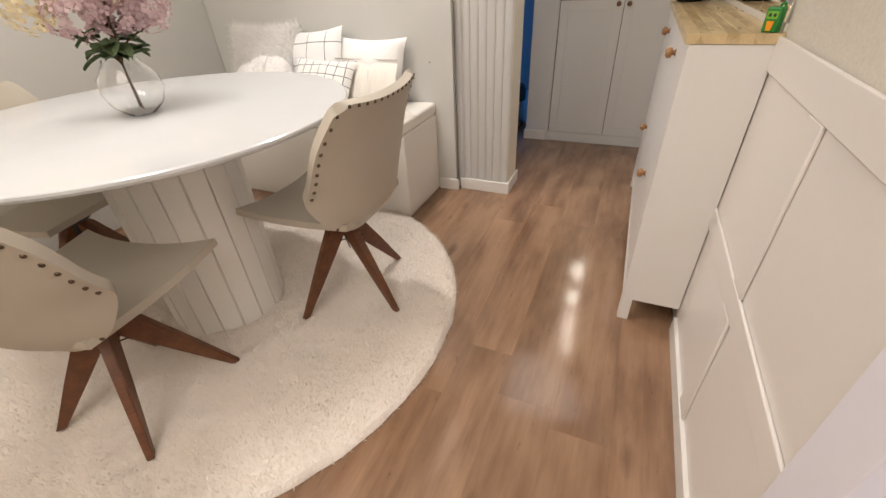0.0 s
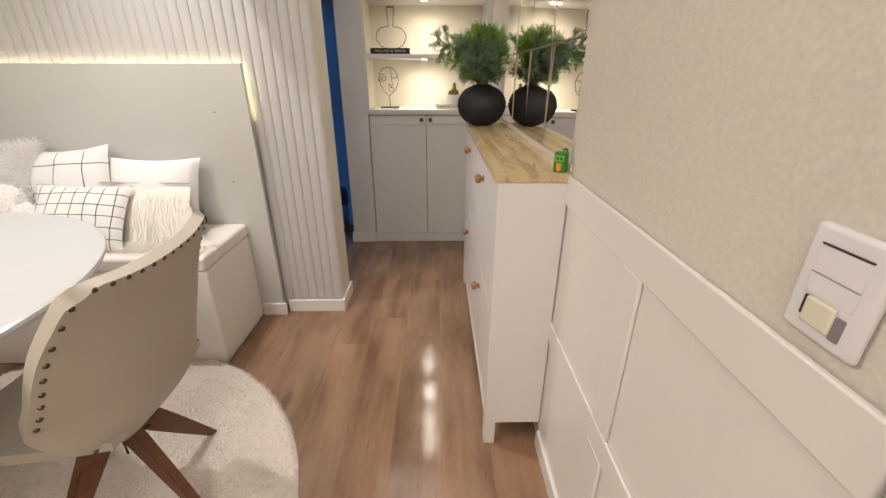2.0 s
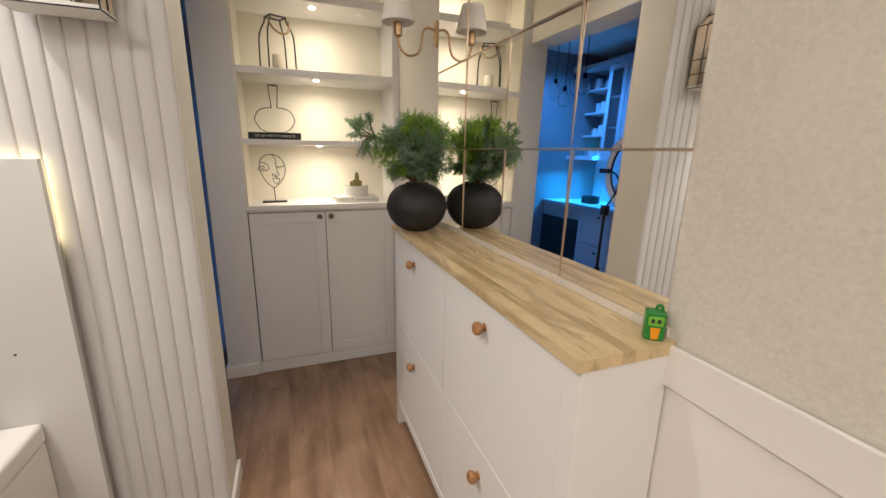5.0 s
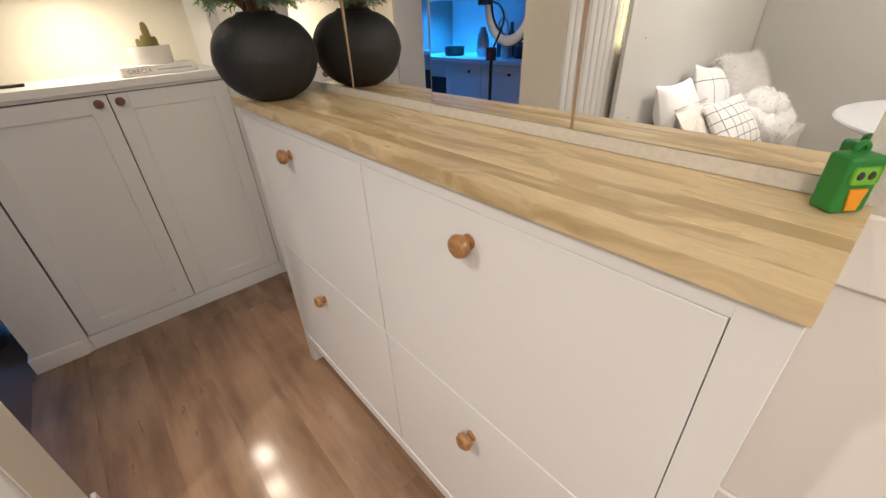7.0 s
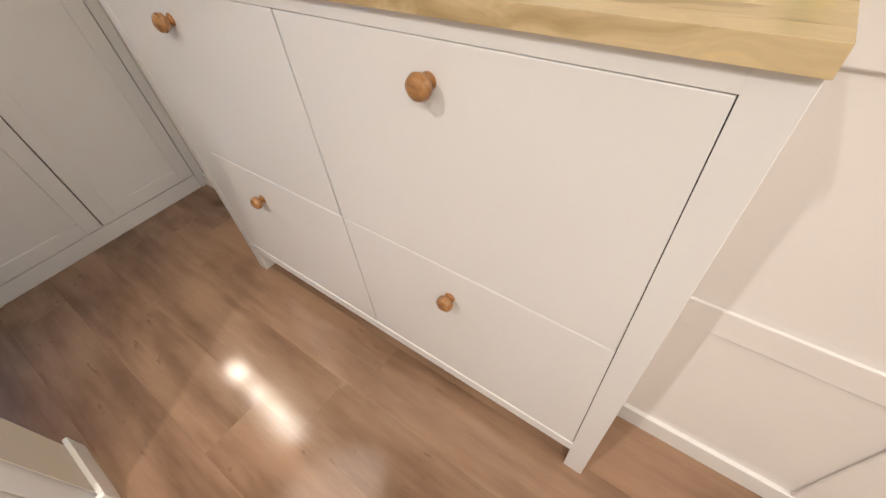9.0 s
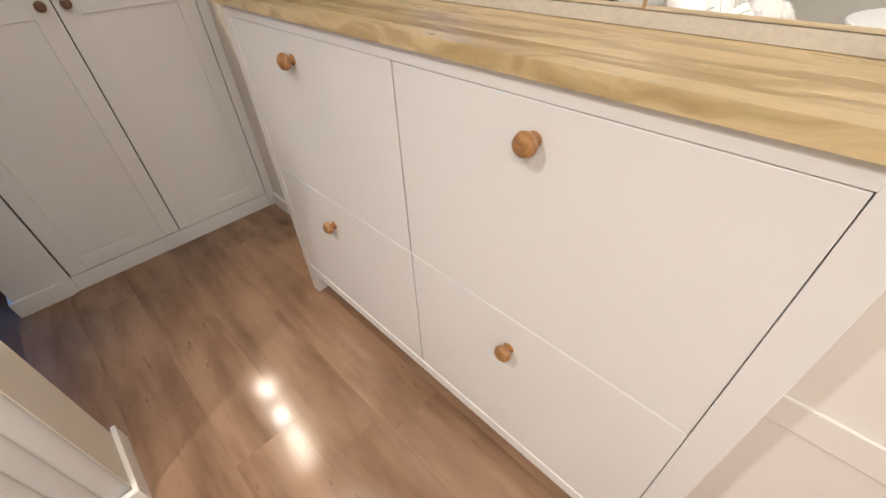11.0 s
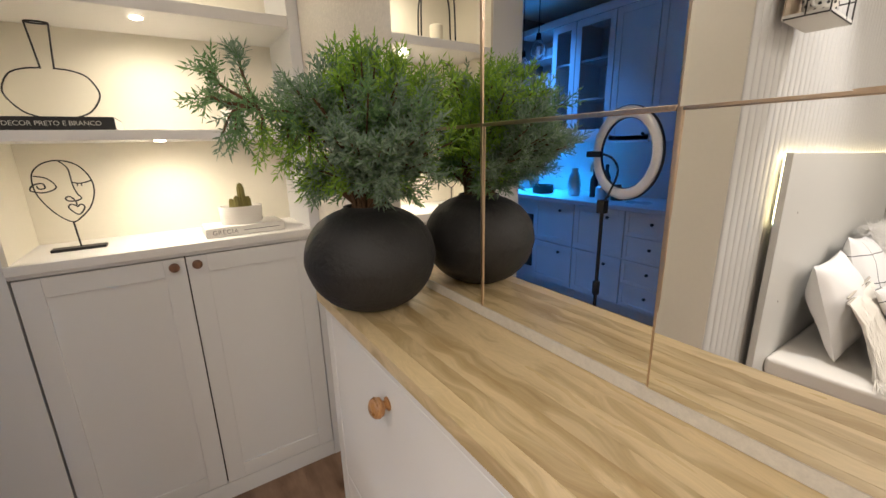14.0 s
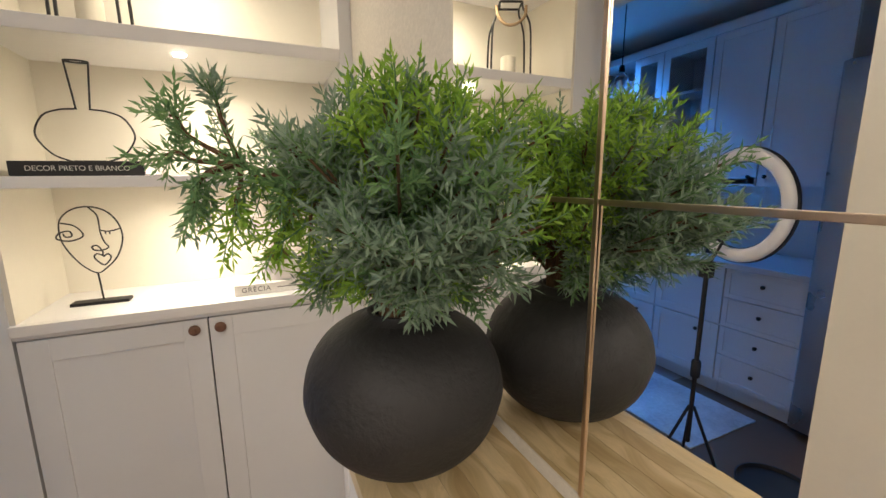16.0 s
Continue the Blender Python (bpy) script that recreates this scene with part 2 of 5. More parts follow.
def pile(name, colour):
    """Soft fibre that lets some light through."""
    m, nt, p = shader(name)
    v = coords(nt)
    tone = ramp(nt, noise_tex(nt, v, 6, 4), [(0.3, tuple(c * 0.92 for c in colour)), (0.7, tuple(min(1, c * 1.04) for c in colour))])
    link(nt, tone, p.inputs["Base Color"])
    p.inputs["Roughness"].default_value = 1.0
    tr, mx = nt.nodes.new("ShaderNodeBsdfTranslucent"), nt.nodes.new("ShaderNodeMixShader")
    link(nt, tone, tr.inputs[0])
    mx.inputs[0].default_value = 0.55
    link(nt, p.outputs[0], mx.inputs[1])
    link(nt, tr.outputs[0], mx.inputs[2])
    link(nt, mx.outputs[0], nt.nodes["Material Output"].inputs[0])
    return m


CEIL = paint("ceiling_paint", (0.80, 0.78, 0.74), 0.8)
GAP = plain("dark_joint", (0.045, 0.032, 0.025), 0.9)
JOINT = plain("brown_floor_joint", (0.17, 0.098, 0.060), 0.8)
OAK = oak_vinyl("floor_oak_vinyl", (0.178, 0.099, 0.059), (0.370, 0.226, 0.141))
PINE = pine_wood("laminated_pine_top", (0.42, 0.29, 0.13), (0.65, 0.50, 0.28))
KNOB_WOOD = wood("turned_knob_wood", (0.20, 0.085, 0.028), (0.50, 0.26, 0.105), (60, 12, 200), 0.3)
KNOB_DARK = wood("dark_knob_wood", (0.10, 0.045, 0.025), (0.24, 0.12, 0.07), (60, 12, 200), 0.3)
WALNUT = wood("walnut_leg", (0.08, 0.028, 0.012), (0.20, 0.075, 0.032), (30, 3, 30), 0.4)
LEATHER = paint("greige_leatherette", (0.47, 0.42, 0.345), 0.5, vary=0.05, grain=260, relief=0.35)
CREAM = paint("cream_leatherette", (0.81, 0.77, 0.71), 0.42, vary=0.03, grain=220, relief=0.25)
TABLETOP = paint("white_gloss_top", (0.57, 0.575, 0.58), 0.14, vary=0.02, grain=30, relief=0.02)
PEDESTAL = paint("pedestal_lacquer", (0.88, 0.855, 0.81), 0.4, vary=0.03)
NAIL = paint("aged_brass_nail", (0.11, 0.075, 0.05), 0.4, 0.8)
BRONZE = paint("brushed_bronze", (0.45, 0.29, 0.16), 0.35, 1.0, vary=0.1)
ROSE = paint("bronze_mirror_strip", (0.60, 0.46, 0.34), 0.3, 1.0, vary=0.05)
BLACK = paint("matt_black_clay", (0.018, 0.017, 0.0165), 0.62, vary=0.25, grain=70, relief=0.7, depth=0.003)
WIRE = paint("black_wire", (0.012, 0.011, 0.011), 0.5)
MIRROR = plain("silvered_mirror", (0.96, 0.96, 0.945), 0.0, 1.0)
GLASS = plain("clear_glass", (1, 1, 1), 0.0, transmission=1.0)
CLOTH = paint("white_cotton", (0.80, 0.78, 0.76), 0.95, vary=0.03, grain=320, relief=0.4)
FRINGE = paint("natural_fringe", (0.84, 0.80, 0.73), 0.95, vary=0.08, grain=200, relief=0.4)
BRAID = paint("knotted_braid", (0.50, 0.46, 0.40), 0.95, vary=0.5, grain=160, relief=0.8)
FUR = pile("white_faux_fur", (0.97, 0.955, 0.94))
CHECK = checked("check_cotton", (0.80, 0.79, 0.78), (0.015, 0.015, 0.02), 0.125, 0.0042)
CHECK_SMALL = checked("small_check_cotton", (0.78, 0.76, 0.73), (0.02, 0.02, 0.025), 0.052, 0.0038)
GREY_CHECK = checked("grey_check_cotton", (0.62, 0.60, 0.57), (0.28, 0.27, 0.26), 0.045, 0.006)
SHAG = pile("cream_shag", (0.94, 0.885, 0.825))
LED = plain("led_strip", (1.0, 0.86, 0.52), 0.5, emit=9)
BULB = plain("spot_bulb", (1.0, 0.88, 0.68), 0.5, emit=24)
LILACW = paint("cool_white_gloss_paint", (0.83, 0.82, 0.90), 0.3, vary=0.02)
PLASTIC = paint("white_plastic", (0.81, 0.78, 0.79), 0.3, vary=0.01)
PORCELAIN = paint("white_ceramic", (0.80, 0.77, 0.72), 0.25, vary=0.03)
GREEN = paint("green_plastic", (0.02, 0.22, 0.035), 0.35, vary=0.15)
LIME = paint("lime_print", (0.20, 0.50, 0.05), 0.4)
ORANGE = paint("orange_print", (0.85, 0.32, 0.01), 0.4)
DARKGREY = paint("dark_grey_plastic", (0.03, 0.03, 0.032), 0.4)
PAPER = paint("book_paper", (0.72, 0.70, 0.66), 0.7)
PRINT = plain("grey_print", (0.16, 0.15, 0.14), 0.7)
PALEPRINT = plain("pale_print", (0.55, 0.53, 0.48), 0.6)
ROPE = paint("jute_rope", (0.36, 0.25, 0.14), 0.95, vary=0.2, grain=240, relief=0.8)
WAX = paint("ivory_candle", (0.80, 0.74, 0.60), 0.5)
SHADE = paint("linen_lampshade", (0.80, 0.76, 0.70), 0.9, vary=0.02, grain=300, relief=0.3)
CACTUS = paint("cactus_skin", (0.20, 0.17, 0.045), 0.7, vary=0.3)
KITCHEN = paint("kitchen_front_paint", (0.72, 0.72, 0.72), 0.4)
# end wall's dimness put into its colour: darker than the other kitchen walls
KWALL_DIM = paint("dimmed_kitchen_wall_paint", (0.27, 0.265, 0.26), 0.6)
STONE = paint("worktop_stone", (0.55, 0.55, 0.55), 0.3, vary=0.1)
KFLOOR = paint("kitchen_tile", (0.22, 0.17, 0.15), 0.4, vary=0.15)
STEEL = paint("brushed_steel", (0.5, 0.5, 0.5), 0.3, 1.0)

# ---- mesh helpers ----


def finish(bm, smooth=True, angle=35):
    bmesh.ops.recalc_face_normals(bm, faces=bm.faces)
    if smooth:
        for f in bm.faces:
            f.smooth = max(abs(c) for c in f.normal) < 0.9999
        for e in bm.edges:
            if len(e.link_faces) == 2 and e.calc_face_angle(0) > radians(angle):
                e.smooth = False


def mesh_of(name, bm, material, smooth=True):
    finish(bm, smooth)
    me = bpy.data.meshes.new(name)
    bm.to_mesh(me)
    bm.free()
    me.materials.append(material)
    return me


def part(name, bm, material, parent=None, label="", m=None):
    ob = new(name, mesh_of(name, bm, material))
    if m is not None:
        ob.matrix_world = m
    if parent is not None:
        ob.parent = parent
    if label:
        ob["label"] = label
    return ob


def thing(name, label, category, group="", m=None, kind=""):
    ob = new(name)
    if m is not None:
        ob.matrix_world = m
    return tagged(ob, label, category, group, kind)


def box(x0, x1, y0, y1, z0, z1, bevel=0.0, bm=None, segments=2):
    own = bmesh.new()
    bmesh.ops.create_cube(own, size=1, matrix=Matrix.Translation(((x0 + x1) / 2, (y0 + y1) / 2, (z0 + z1) / 2)) @ Matrix.Diagonal((x1 - x0, y1 - y0, z1 - z0, 1)))
    if bevel:
        bmesh.ops.bevel(own, geom=own.edges[:], offset=bevel, segments=segments, affect="EDGES", profile=0.5)
    if bm is None:
        return own
    return join(bm, own)


def join(bm, other, m=None):
    me = bpy.data.meshes.new("tmp")
    if m is not None:
        other.transform(m)
    other.to_mesh(me)
    other.free()
    bm.from_mesh(me)
    bpy.data.meshes.remove(me)
    return bm


def lathe(profile, segments=32, m=None):
    """Turns (radius, height) rows round z; radius 0 closes an end."""
    bm, rings = bmesh.new(), []
    for r, z in profile:
        if r < 1e-6:
            rings.append([bm.verts.new((0, 0, z))])
        else:
            rings.append([bm.verts.new((r * math.cos(a), r * math.sin(a), z)) for a in (2 * math.pi * k / segments for k in range(segments))])
    for a, b in zip(rings, rings[1:]):
        for k in range(segments):
            j = (k + 1) % segments
            if len(a) == 1 and len(b) == 1:
                continue
            if len(a) == 1:
                bm.faces.new((a[0], b[k], b[j]))
            elif len(b) == 1:
                bm.faces.new((a[k], a[j], b[0]))
            else:
                bm.faces.new((a[k], a[j], b[j], b[k]))
    if m is not None:
        bm.transform(m)
    return bm


def tube(points, radius, sides=8, closed=False, bm=None, taper=1.0):
    """A round rod along a line of points."""
    own = bmesh.new() if bm is None else bm
    pts = [Vector(p) for p in points]
    n, rings, ref = len(pts), [], None
    for i, p in enumerate(pts):
        a = pts[(i - 1) % n] if closed or i else p
        b = pts[(i + 1) % n] if closed or i < n - 1 else p
        d = (b - a).normalized()
        if ref is None:
            ref = d.orthogonal().normalized()
        ref = (ref - d * ref.dot(d)).normalized()
        side = d.cross(ref)
        r = radius * (1 + (taper - 1) * i / max(1, n - 1))
        rings.append([own.verts.new(p + r * (math.cos(t) * ref + math.sin(t) * side)) for t in (2 * math.pi * k / sides for k in range(sides))])
    for a, b in list(zip(rings, rings[1:])) + ([(rings[-1], rings[0])] if closed else []):
        for k in range(sides):
            own.faces.new((a[k], a[(k + 1) % sides], b[(k + 1) % sides], b[k]))
    if not closed:
        own.faces.new(rings[0][::-1])
        own.faces.new(rings[-1])
    return own


def smooth_line(points, steps=6, closed=False):
    """A Catmull-Rom line through the points."""
    p = [Vector(q) for q in points]
    n, out = len(p), []
    for i in range(n if closed else n - 1):
        a, b, c, d = (p[(i + k) % n] if closed else p[min(max(i + k, 0), n - 1)] for k in (-1, 0, 1, 2))
        for s in range(steps):
            t = s / steps
            out.append(0.5 * (2 * b + (c - a) * t + (2 * a - 5 * b + 4 * c - d) * t * t + (3 * b - a - 3 * c + d) * t ** 3))
    if not closed:
        out.append(p[-1])
    return out


def sheet(func, nu, nv, thick):
    """A closed curved slab: func(u, v) with u, v in 0..1, thickened along its normals."""
    grid = [[Vector(func(i / nu, j / nv)) for j in range(nv + 1)] for i in range(nu + 1)]
    bm, top, low = bmesh.new(), [], []
    for i in range(nu + 1):
        rt, rl = [], []
        for j in range(nv + 1):
            du = grid[min(i + 1, nu)][j] - grid[max(i - 1, 0)][j]
            dv = grid[i][min(j + 1, nv)] - grid[i][max(j - 1, 0)]
            nrm = du.cross(dv)
            nrm = nrm.normalized() if nrm.length > 1e-9 else Vector((0, 0, 1))
            rt.append(bm.verts.new(grid[i][j] + nrm * thick / 2))
            rl.append(bm.verts.new(grid[i][j] - nrm * thick / 2))
        top.append(rt)
        low.append(rl)
    for i in range(nu):
        for j in range(nv):
            bm.faces.new((top[i][j], top[i + 1][j], top[i + 1][j + 1], top[i][j + 1]))
            bm.faces.new((low[i][j], low[i][j + 1], low[i + 1][j + 1], low[i + 1][j]))
    rim = [(i, 0) for i in range(nu)] + [(nu, j) for j in range(nv)] + [(i, nv) for i in range(nu, 0, -1)] + [(0, j) for j in range(nv, 0, -1)]
    for (a, b), (c, d) in zip(rim, rim[1:] + rim[:1]):
        bm.faces.new((top[a][b], low[a][b], low[c][d], top[c][d]))
    return bm


def text_mesh(words, size, material, parent, m, spread=1.0):
    """Raised lettering in the built-in font, as a mesh under its thing."""
    curve = bpy.data.curves.new("lettering", "FONT")
    curve.body, curve.size, curve.extrude, curve.align_x, curve.align_y, curve.space_character = words, size, 0.0004, "CENTER", "CENTER", spread
    tmp = bpy.data.objects.new("tmp", curve)
    me = bpy.data.meshes.new_from_object(tmp)
    bpy.data.objects.remove(tmp)
    me.name = "lettering"
    me.materials.clear()
    me.materials.append(material)
    ob = new("lettering", me)
    ob.parent = parent
    ob.matrix_local = m
    return ob


# ---- setting ----
H = 2.60          # ceiling
XR = 0.565        # face of the mirror wall
XL = -2.57        # face of the bench room's far side wall
YF = 2.392        # face of the fluted wall


def structure(name, bm, material, label):
    return tagged(part(name, bm, material), label, "structure", kind="structure")


floor = structure("floor", box(XL - 0.2, 0.75, -1.7, 3.9, -0.12, -0.002), JOINT, "warm brown oak-look plank floor")
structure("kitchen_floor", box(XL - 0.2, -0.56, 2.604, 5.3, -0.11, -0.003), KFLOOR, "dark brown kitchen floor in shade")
structure("ceiling", box(XL - 0.2, 0.75, -1.8, 5.4, H, H + 0.12), CEIL, "plain white painted ceiling")
wr = box(XR, XR + 0.14, 0.52, 3.95, 0, H)
box(XR, XR + 0.14, -1.7, -0.34, 0, H, bm=wr)
box(XR, XR + 0.14, -0.34, 0.52, 2.12, H, bm=wr)
wall_east = structure("wall_east", wr, PLASTER, "beige wall with fine grainy plaster texture")
structure("wall_north", box(-0.3348, XR, 3.80, 3.95, 0, H), NICHE, "cream painted end wall behind shelves")
structure("wall_south", box(XL - 0.1, 0.75, -1.8, -1.66, 0, H), WALL, "plain warm white wall")
structure("wall_west", box(XL - 0.14, XL, -1.66, 2.604, 0, H), WALL, "warm white wall beside the bench")
fl = structure("wall_fluted", box(XL, -0.385, YF + 0.012, 2.600, 0, H), WALL, "thick cream wall clad with white vertical fluting")
structure("wall_kitchen_west", box(XL - 0.14, -2.45, 2.604, 5.3, 0, H), KITCHEN, "kitchen wall in blue light")
structure("wall_kitchen_north", box(-2.45, -0.36, 5.16, 5.3, 0, H), KWALL_DIM, "kitchen end wall in blue light")
structure("wall_kitchen_east", box(-0.520, -0.36, 3.96, 5.16, 0, H), KITCHEN, "wall between kitchen and shelves")
structure("door_lintel", box(-0.56, -0.385, 2.601, 3.485, 2.12, H), WALL, "cream lintel over the kitchen opening")

# fluting: separate vertical strips with rounded faces
pitch = 0.049
sm = bmesh.new()
rows = [(-0.5, 0), (-0.47, 0.35), (-0.40, 0.72), (-0.24, 0.94), (0.0, 1.0), (0.24, 0.94), (0.40, 0.72), (0.47, 0.35), (0.5, 0)]
ring = [[sm.verts.new((a * (pitch - 0.002), -b * 0.0068, z)) for a, b in rows] for z in (0.0, H)]
for k in range(len(rows) - 1):
    sm.faces.new((ring[0][k], ring[0][k + 1], ring[1][k + 1], ring[1][k]))
sm.faces.new((ring[0][0], ring[1][0], ring[1][-1], ring[0][-1]))
sm.faces.new(ring[0])
sm.faces.new(ring[1][::-1])
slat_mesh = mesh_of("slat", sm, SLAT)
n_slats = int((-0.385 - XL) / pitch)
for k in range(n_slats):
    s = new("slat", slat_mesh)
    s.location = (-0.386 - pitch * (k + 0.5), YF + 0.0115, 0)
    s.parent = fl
structure("baseboard", box(-0.70, -0.371, 2.374, 2.391, 0.0, 0.075, 0.003), TRIM, "white painted baseboard on the fluted wall")
structure("baseboard", box(-0.837, -0.7005, 2.336, 2.3515, 0.0, 0.075, 0.003), TRIM, "white painted baseboard beside the bench")
structure("baseboard", box(-0.3845, -0.371, 2.3915, 2.62, 0.0, 0.075, 0.003), TRIM, "white painted baseboard at the wall end")
structure("baseboard", box(0.548, 0.5645, 0.53, 1.425, 0.0, 0.07, 0.003), TRIM, "white painted baseboard on the panelled wall")
structure("baseboard", box(0.548, 0.5645, 2.75, 3.46, 0.0, 0.07, 0.003), TRIM, "white painted baseboard by the cabinet")

# wainscot: backing board with battens
wb = structure("wainscot", box(0.5600, 0.5645, 0.535, 1.50, 0.071, 1.005), WAINSCOT, "cream painted board and batten wainscot")
for name, a in (("top_rail", (0.5500, 0.5595, 0.535, 1.50, 0.953, 1.037)), ("middle_rail", (0.5510, 0.5595, 0.535, 1.50, 0.475, 0.545)),
                ("stile", (0.5512, 0.5595, 0.957, 1.036, 0.5455, 0.9525)), ("stile", (0.5512, 0.5595, 0.957, 1.036, 0.0705, 0.4745))):
    part(name, box(*a, bevel=0.0035, segments=3), WAINSCOT, wb)

# door beside the wainscot
d1 = structure("door_1", box(0.585, 0.62, -0.335, 0.515, 0.006, 2.1, 0.002), LILACW, "closed smooth white door with pale lilac cast")
part("casing", box(0.536, 0.584, 0.42, 0.515, 0, 2.13, 0.003), LILACW, d1)
part("casing", box(0.5845, 0.70, 0.5155, 0.5195, 0, 2.10), LILACW, d1)
part("casing", box(0.545, 0.70, -0.354, -0.3355, 0, 2.13, 0.002), TRIM, d1)
part("casing", box(0.545, 0.70, -0.335, 0.515, 2.102, 2.12, 0.002), TRIM, d1)

# floor planks, running along the passage
PW, PL = 0.185, 1.22
pm = box(-PW / 2 + 0.0001, PW / 2 - 0.0001, -PL / 2 + 0.0001, PL / 2 - 0.0001, -0.0019, 0.0, 0.0002, segments=1)
plank_mesh = mesh_of("plank", pm, OAK)
rng = random.Random(5)
cols = int((0.565 - XL) / PW) + 1
for c in range(cols):
    px = 0.56 - PW * (c + 0.5)
    y = -1.9 + rng.random() * PL
    while y < 4.2:
        y0, y1 = max(y - PL / 2, -1.67), min(y + PL / 2, 2.60 if px < -0.55 else 3.82)
        if y1 - y0 > 0.04:
            p = new("plank", plank_mesh)
            p.location = (px, (y0 + y1) / 2, 0)
            p.scale = (1, (y1 - y0) / PL, 1)
            p.parent = floor
        y += PL

# ---- end wall: cupboard and lit niche ----
YC = 3.470
pil = structure("pilaster", box(-0.520, -0.335, YC + 0.002, 3.958, 0, H), SHAKER, "grey-white pilaster beside the cupboard")
structure("baseboard", box(-0.534, -0.353, YC - 0.010, YC + 0.005, 0, 0.075, 0.003), TRIM, "white baseboard round the pilaster")
structure("baseboard", box(-0.534, -0.5205, YC + 0.0055, 3.95, 0, 0.075, 0.003), TRIM, "white baseboard on the pilaster side")
structure("pilaster", box(0.526, 0.5645, YC + 0.002, 3.80, 0, H), SHAKER, "narrow grey-white pilaster beside the niche")

cup = thing("base_cupboard", "light grey shaker cupboard with two doors and bronze knobs", "cupboard")
part("body", box(-0.3345, 0.5255, YC + 0.022, 3.80, 0.0, 1.028), GAP, cup, "dark inside behind the door gaps")
part("plinth", box(-0.3345, 0.525, YC + 0.004, YC + 0.0215, 0.0, 0.073, 0.002), SHAKER, cup)
part("top_rail", box(-0.3345, 0.525, YC + 0.002, YC + 0.0215, 1.016, 1.0275, 0.001), SHAKER, cup)


def shaker_door(x0, x1, z0, z1, y, parent, name="door", frame_w=0.062, mat=None, depth=0.018):
    mat = mat or SHAKER
    bm = box(x0, x0 + frame_w, y, y + depth, z0, z1, 0.0015)
    box(x1 - frame_w, x1, y, y + depth, z0, z1, 0.0015, bm)
    box(x0 + frame_w, x1 - frame_w, y, y + depth, z0, z0 + frame_w, 0.0015, bm)
    box(x0 + frame_w, x1 - frame_w, y, y + depth, z1 - frame_w, z1, 0.0015, bm)
    box(x0 + frame_w - 0.004, x1 - frame_w + 0.004, y + 0.006, y + depth - 0.001, z0 + frame_w - 0.004, z1 - frame_w + 0.004, 0.0, bm)
    return part(name, bm, mat, parent)


KNOB = [(0, -0.030), (0.008, -0.030), (0.0145, -0.026), (0.017, -0.019), (0.0145, -0.012), (0.008, -0.0085), (0.0065, -0.005), (0.011, -0.002), (0.011, 0.0), (0, 0)]


def knob(at, axis, mat, parent, s=1.0, label=""):
    """A turned knob that sticks out along -x ('x') or -y ('y')."""
    turn = pose(0, 0, 0, 0, 90, 0) if axis == "x" else pose(0, 0, 0, -90, 0, 0)
    k = part("knob", lathe([(r * s, z * s) for r, z in KNOB], 20), mat, None, label)
    k.parent = parent
    k.matrix_local = Matrix.Translation(at) @ turn
    return k


for x0, x1, kx in ((-0.3288, 0.0945, 0.062), (0.0985, 0.5225, 0.129)):
    d = shaker_door(x0, x1, 0.077, 1.012, YC + 0.002, cup)
    knob((kx, YC + 0.0025, 0.985), "y", KNOB_DARK, d, 0.95, "dark turned wooden knob")
counter = thing("cupboard_top", "white lacquered board lying on the grey cupboard", "countertop")
part("slab", box(-0.3345, 0.5255, YC + 0.0065, 3.80, 1.0285, 1.058), WHITE, counter)
part("front_edge", box(-0.3345, 0.5255, YC - 0.012, YC + 0.0065, 1.0285, 1.0582, 0.003), WHITE, counter)

niche = structure("niche_lining", box(-0.3345, -0.322, YC + 0.004, 3.80, 1.0585, H), NICHE, "cream lining of the lit shelf niche")
for z0, z1 in ((1.400, 1.430), (1.771, 1.808), (2.155, 2.198), (2.495, 2.595)):
    sh = thing("shelf", "white painted fixed shelf with a small recessed spotlight", "shelf", "shelves in the niche")
    part("board", box(-0.3215, 0.5255, YC + 0.003, 3.80, z0, z1, 0.002), WHITE, sh)
    part("spotlight", lathe([(0, -0.0035), (0.016, -0.0035), (0.017, -0.001), (0.017, 0.0)], 20, Matrix.Translation((0.09, 3.57, z0 - 0.0005))), BULB, sh, "glowing warm recessed spotlight")

# ---- shoe cabinet ----
cab = thing("shoe_cabinet", "white lacquered shoe cabinet with four tip-out doors", "cabinet")
CX0, CX1, CY0, CY1 = 0.358, 0.540, 1.432, 2.755
bm = box(CX0 + 0.004, CX1, CY0 + 0.018, CY1 - 0.018, 0.115, 1.016)
part("body", bm, GAP, cab, "dark inside behind the door gaps")
for y0, y1, p0, p1 in ((CY0 - 0.0015, 1.4765, CY0 - 0.0012, CY0 + 0.0215), (CY1 - 0.036, CY1 + 0.0015, CY1 - 0.0215, CY1 + 0.0012)):
    part("front_leg", box(CX0 - 0.0038, CX0 + 0.036, y0, y1, 0.0, 1.0165, 0.0009, segments=2), WHITE, cab)
    part("side_panel", box(CX0 + 0.0340, 0.5560, p0, p1, 0.105, 1.0160), WHITE, cab)
YA, YB = 1.4770, CY1 - 0.0365
part("top_rail", box(CX0 - 0.0034, CX0 + 0.010, YA - 0.006, YB + 0.006, 0.992, 1.0163, 0.0004), WHITE, cab)
part("bottom_rail", box(CX0 - 0.005, CX0 + 0.012, YA - 0.004, YB + 0.004, 0.112, 0.150, 0.002), WHITE, cab)
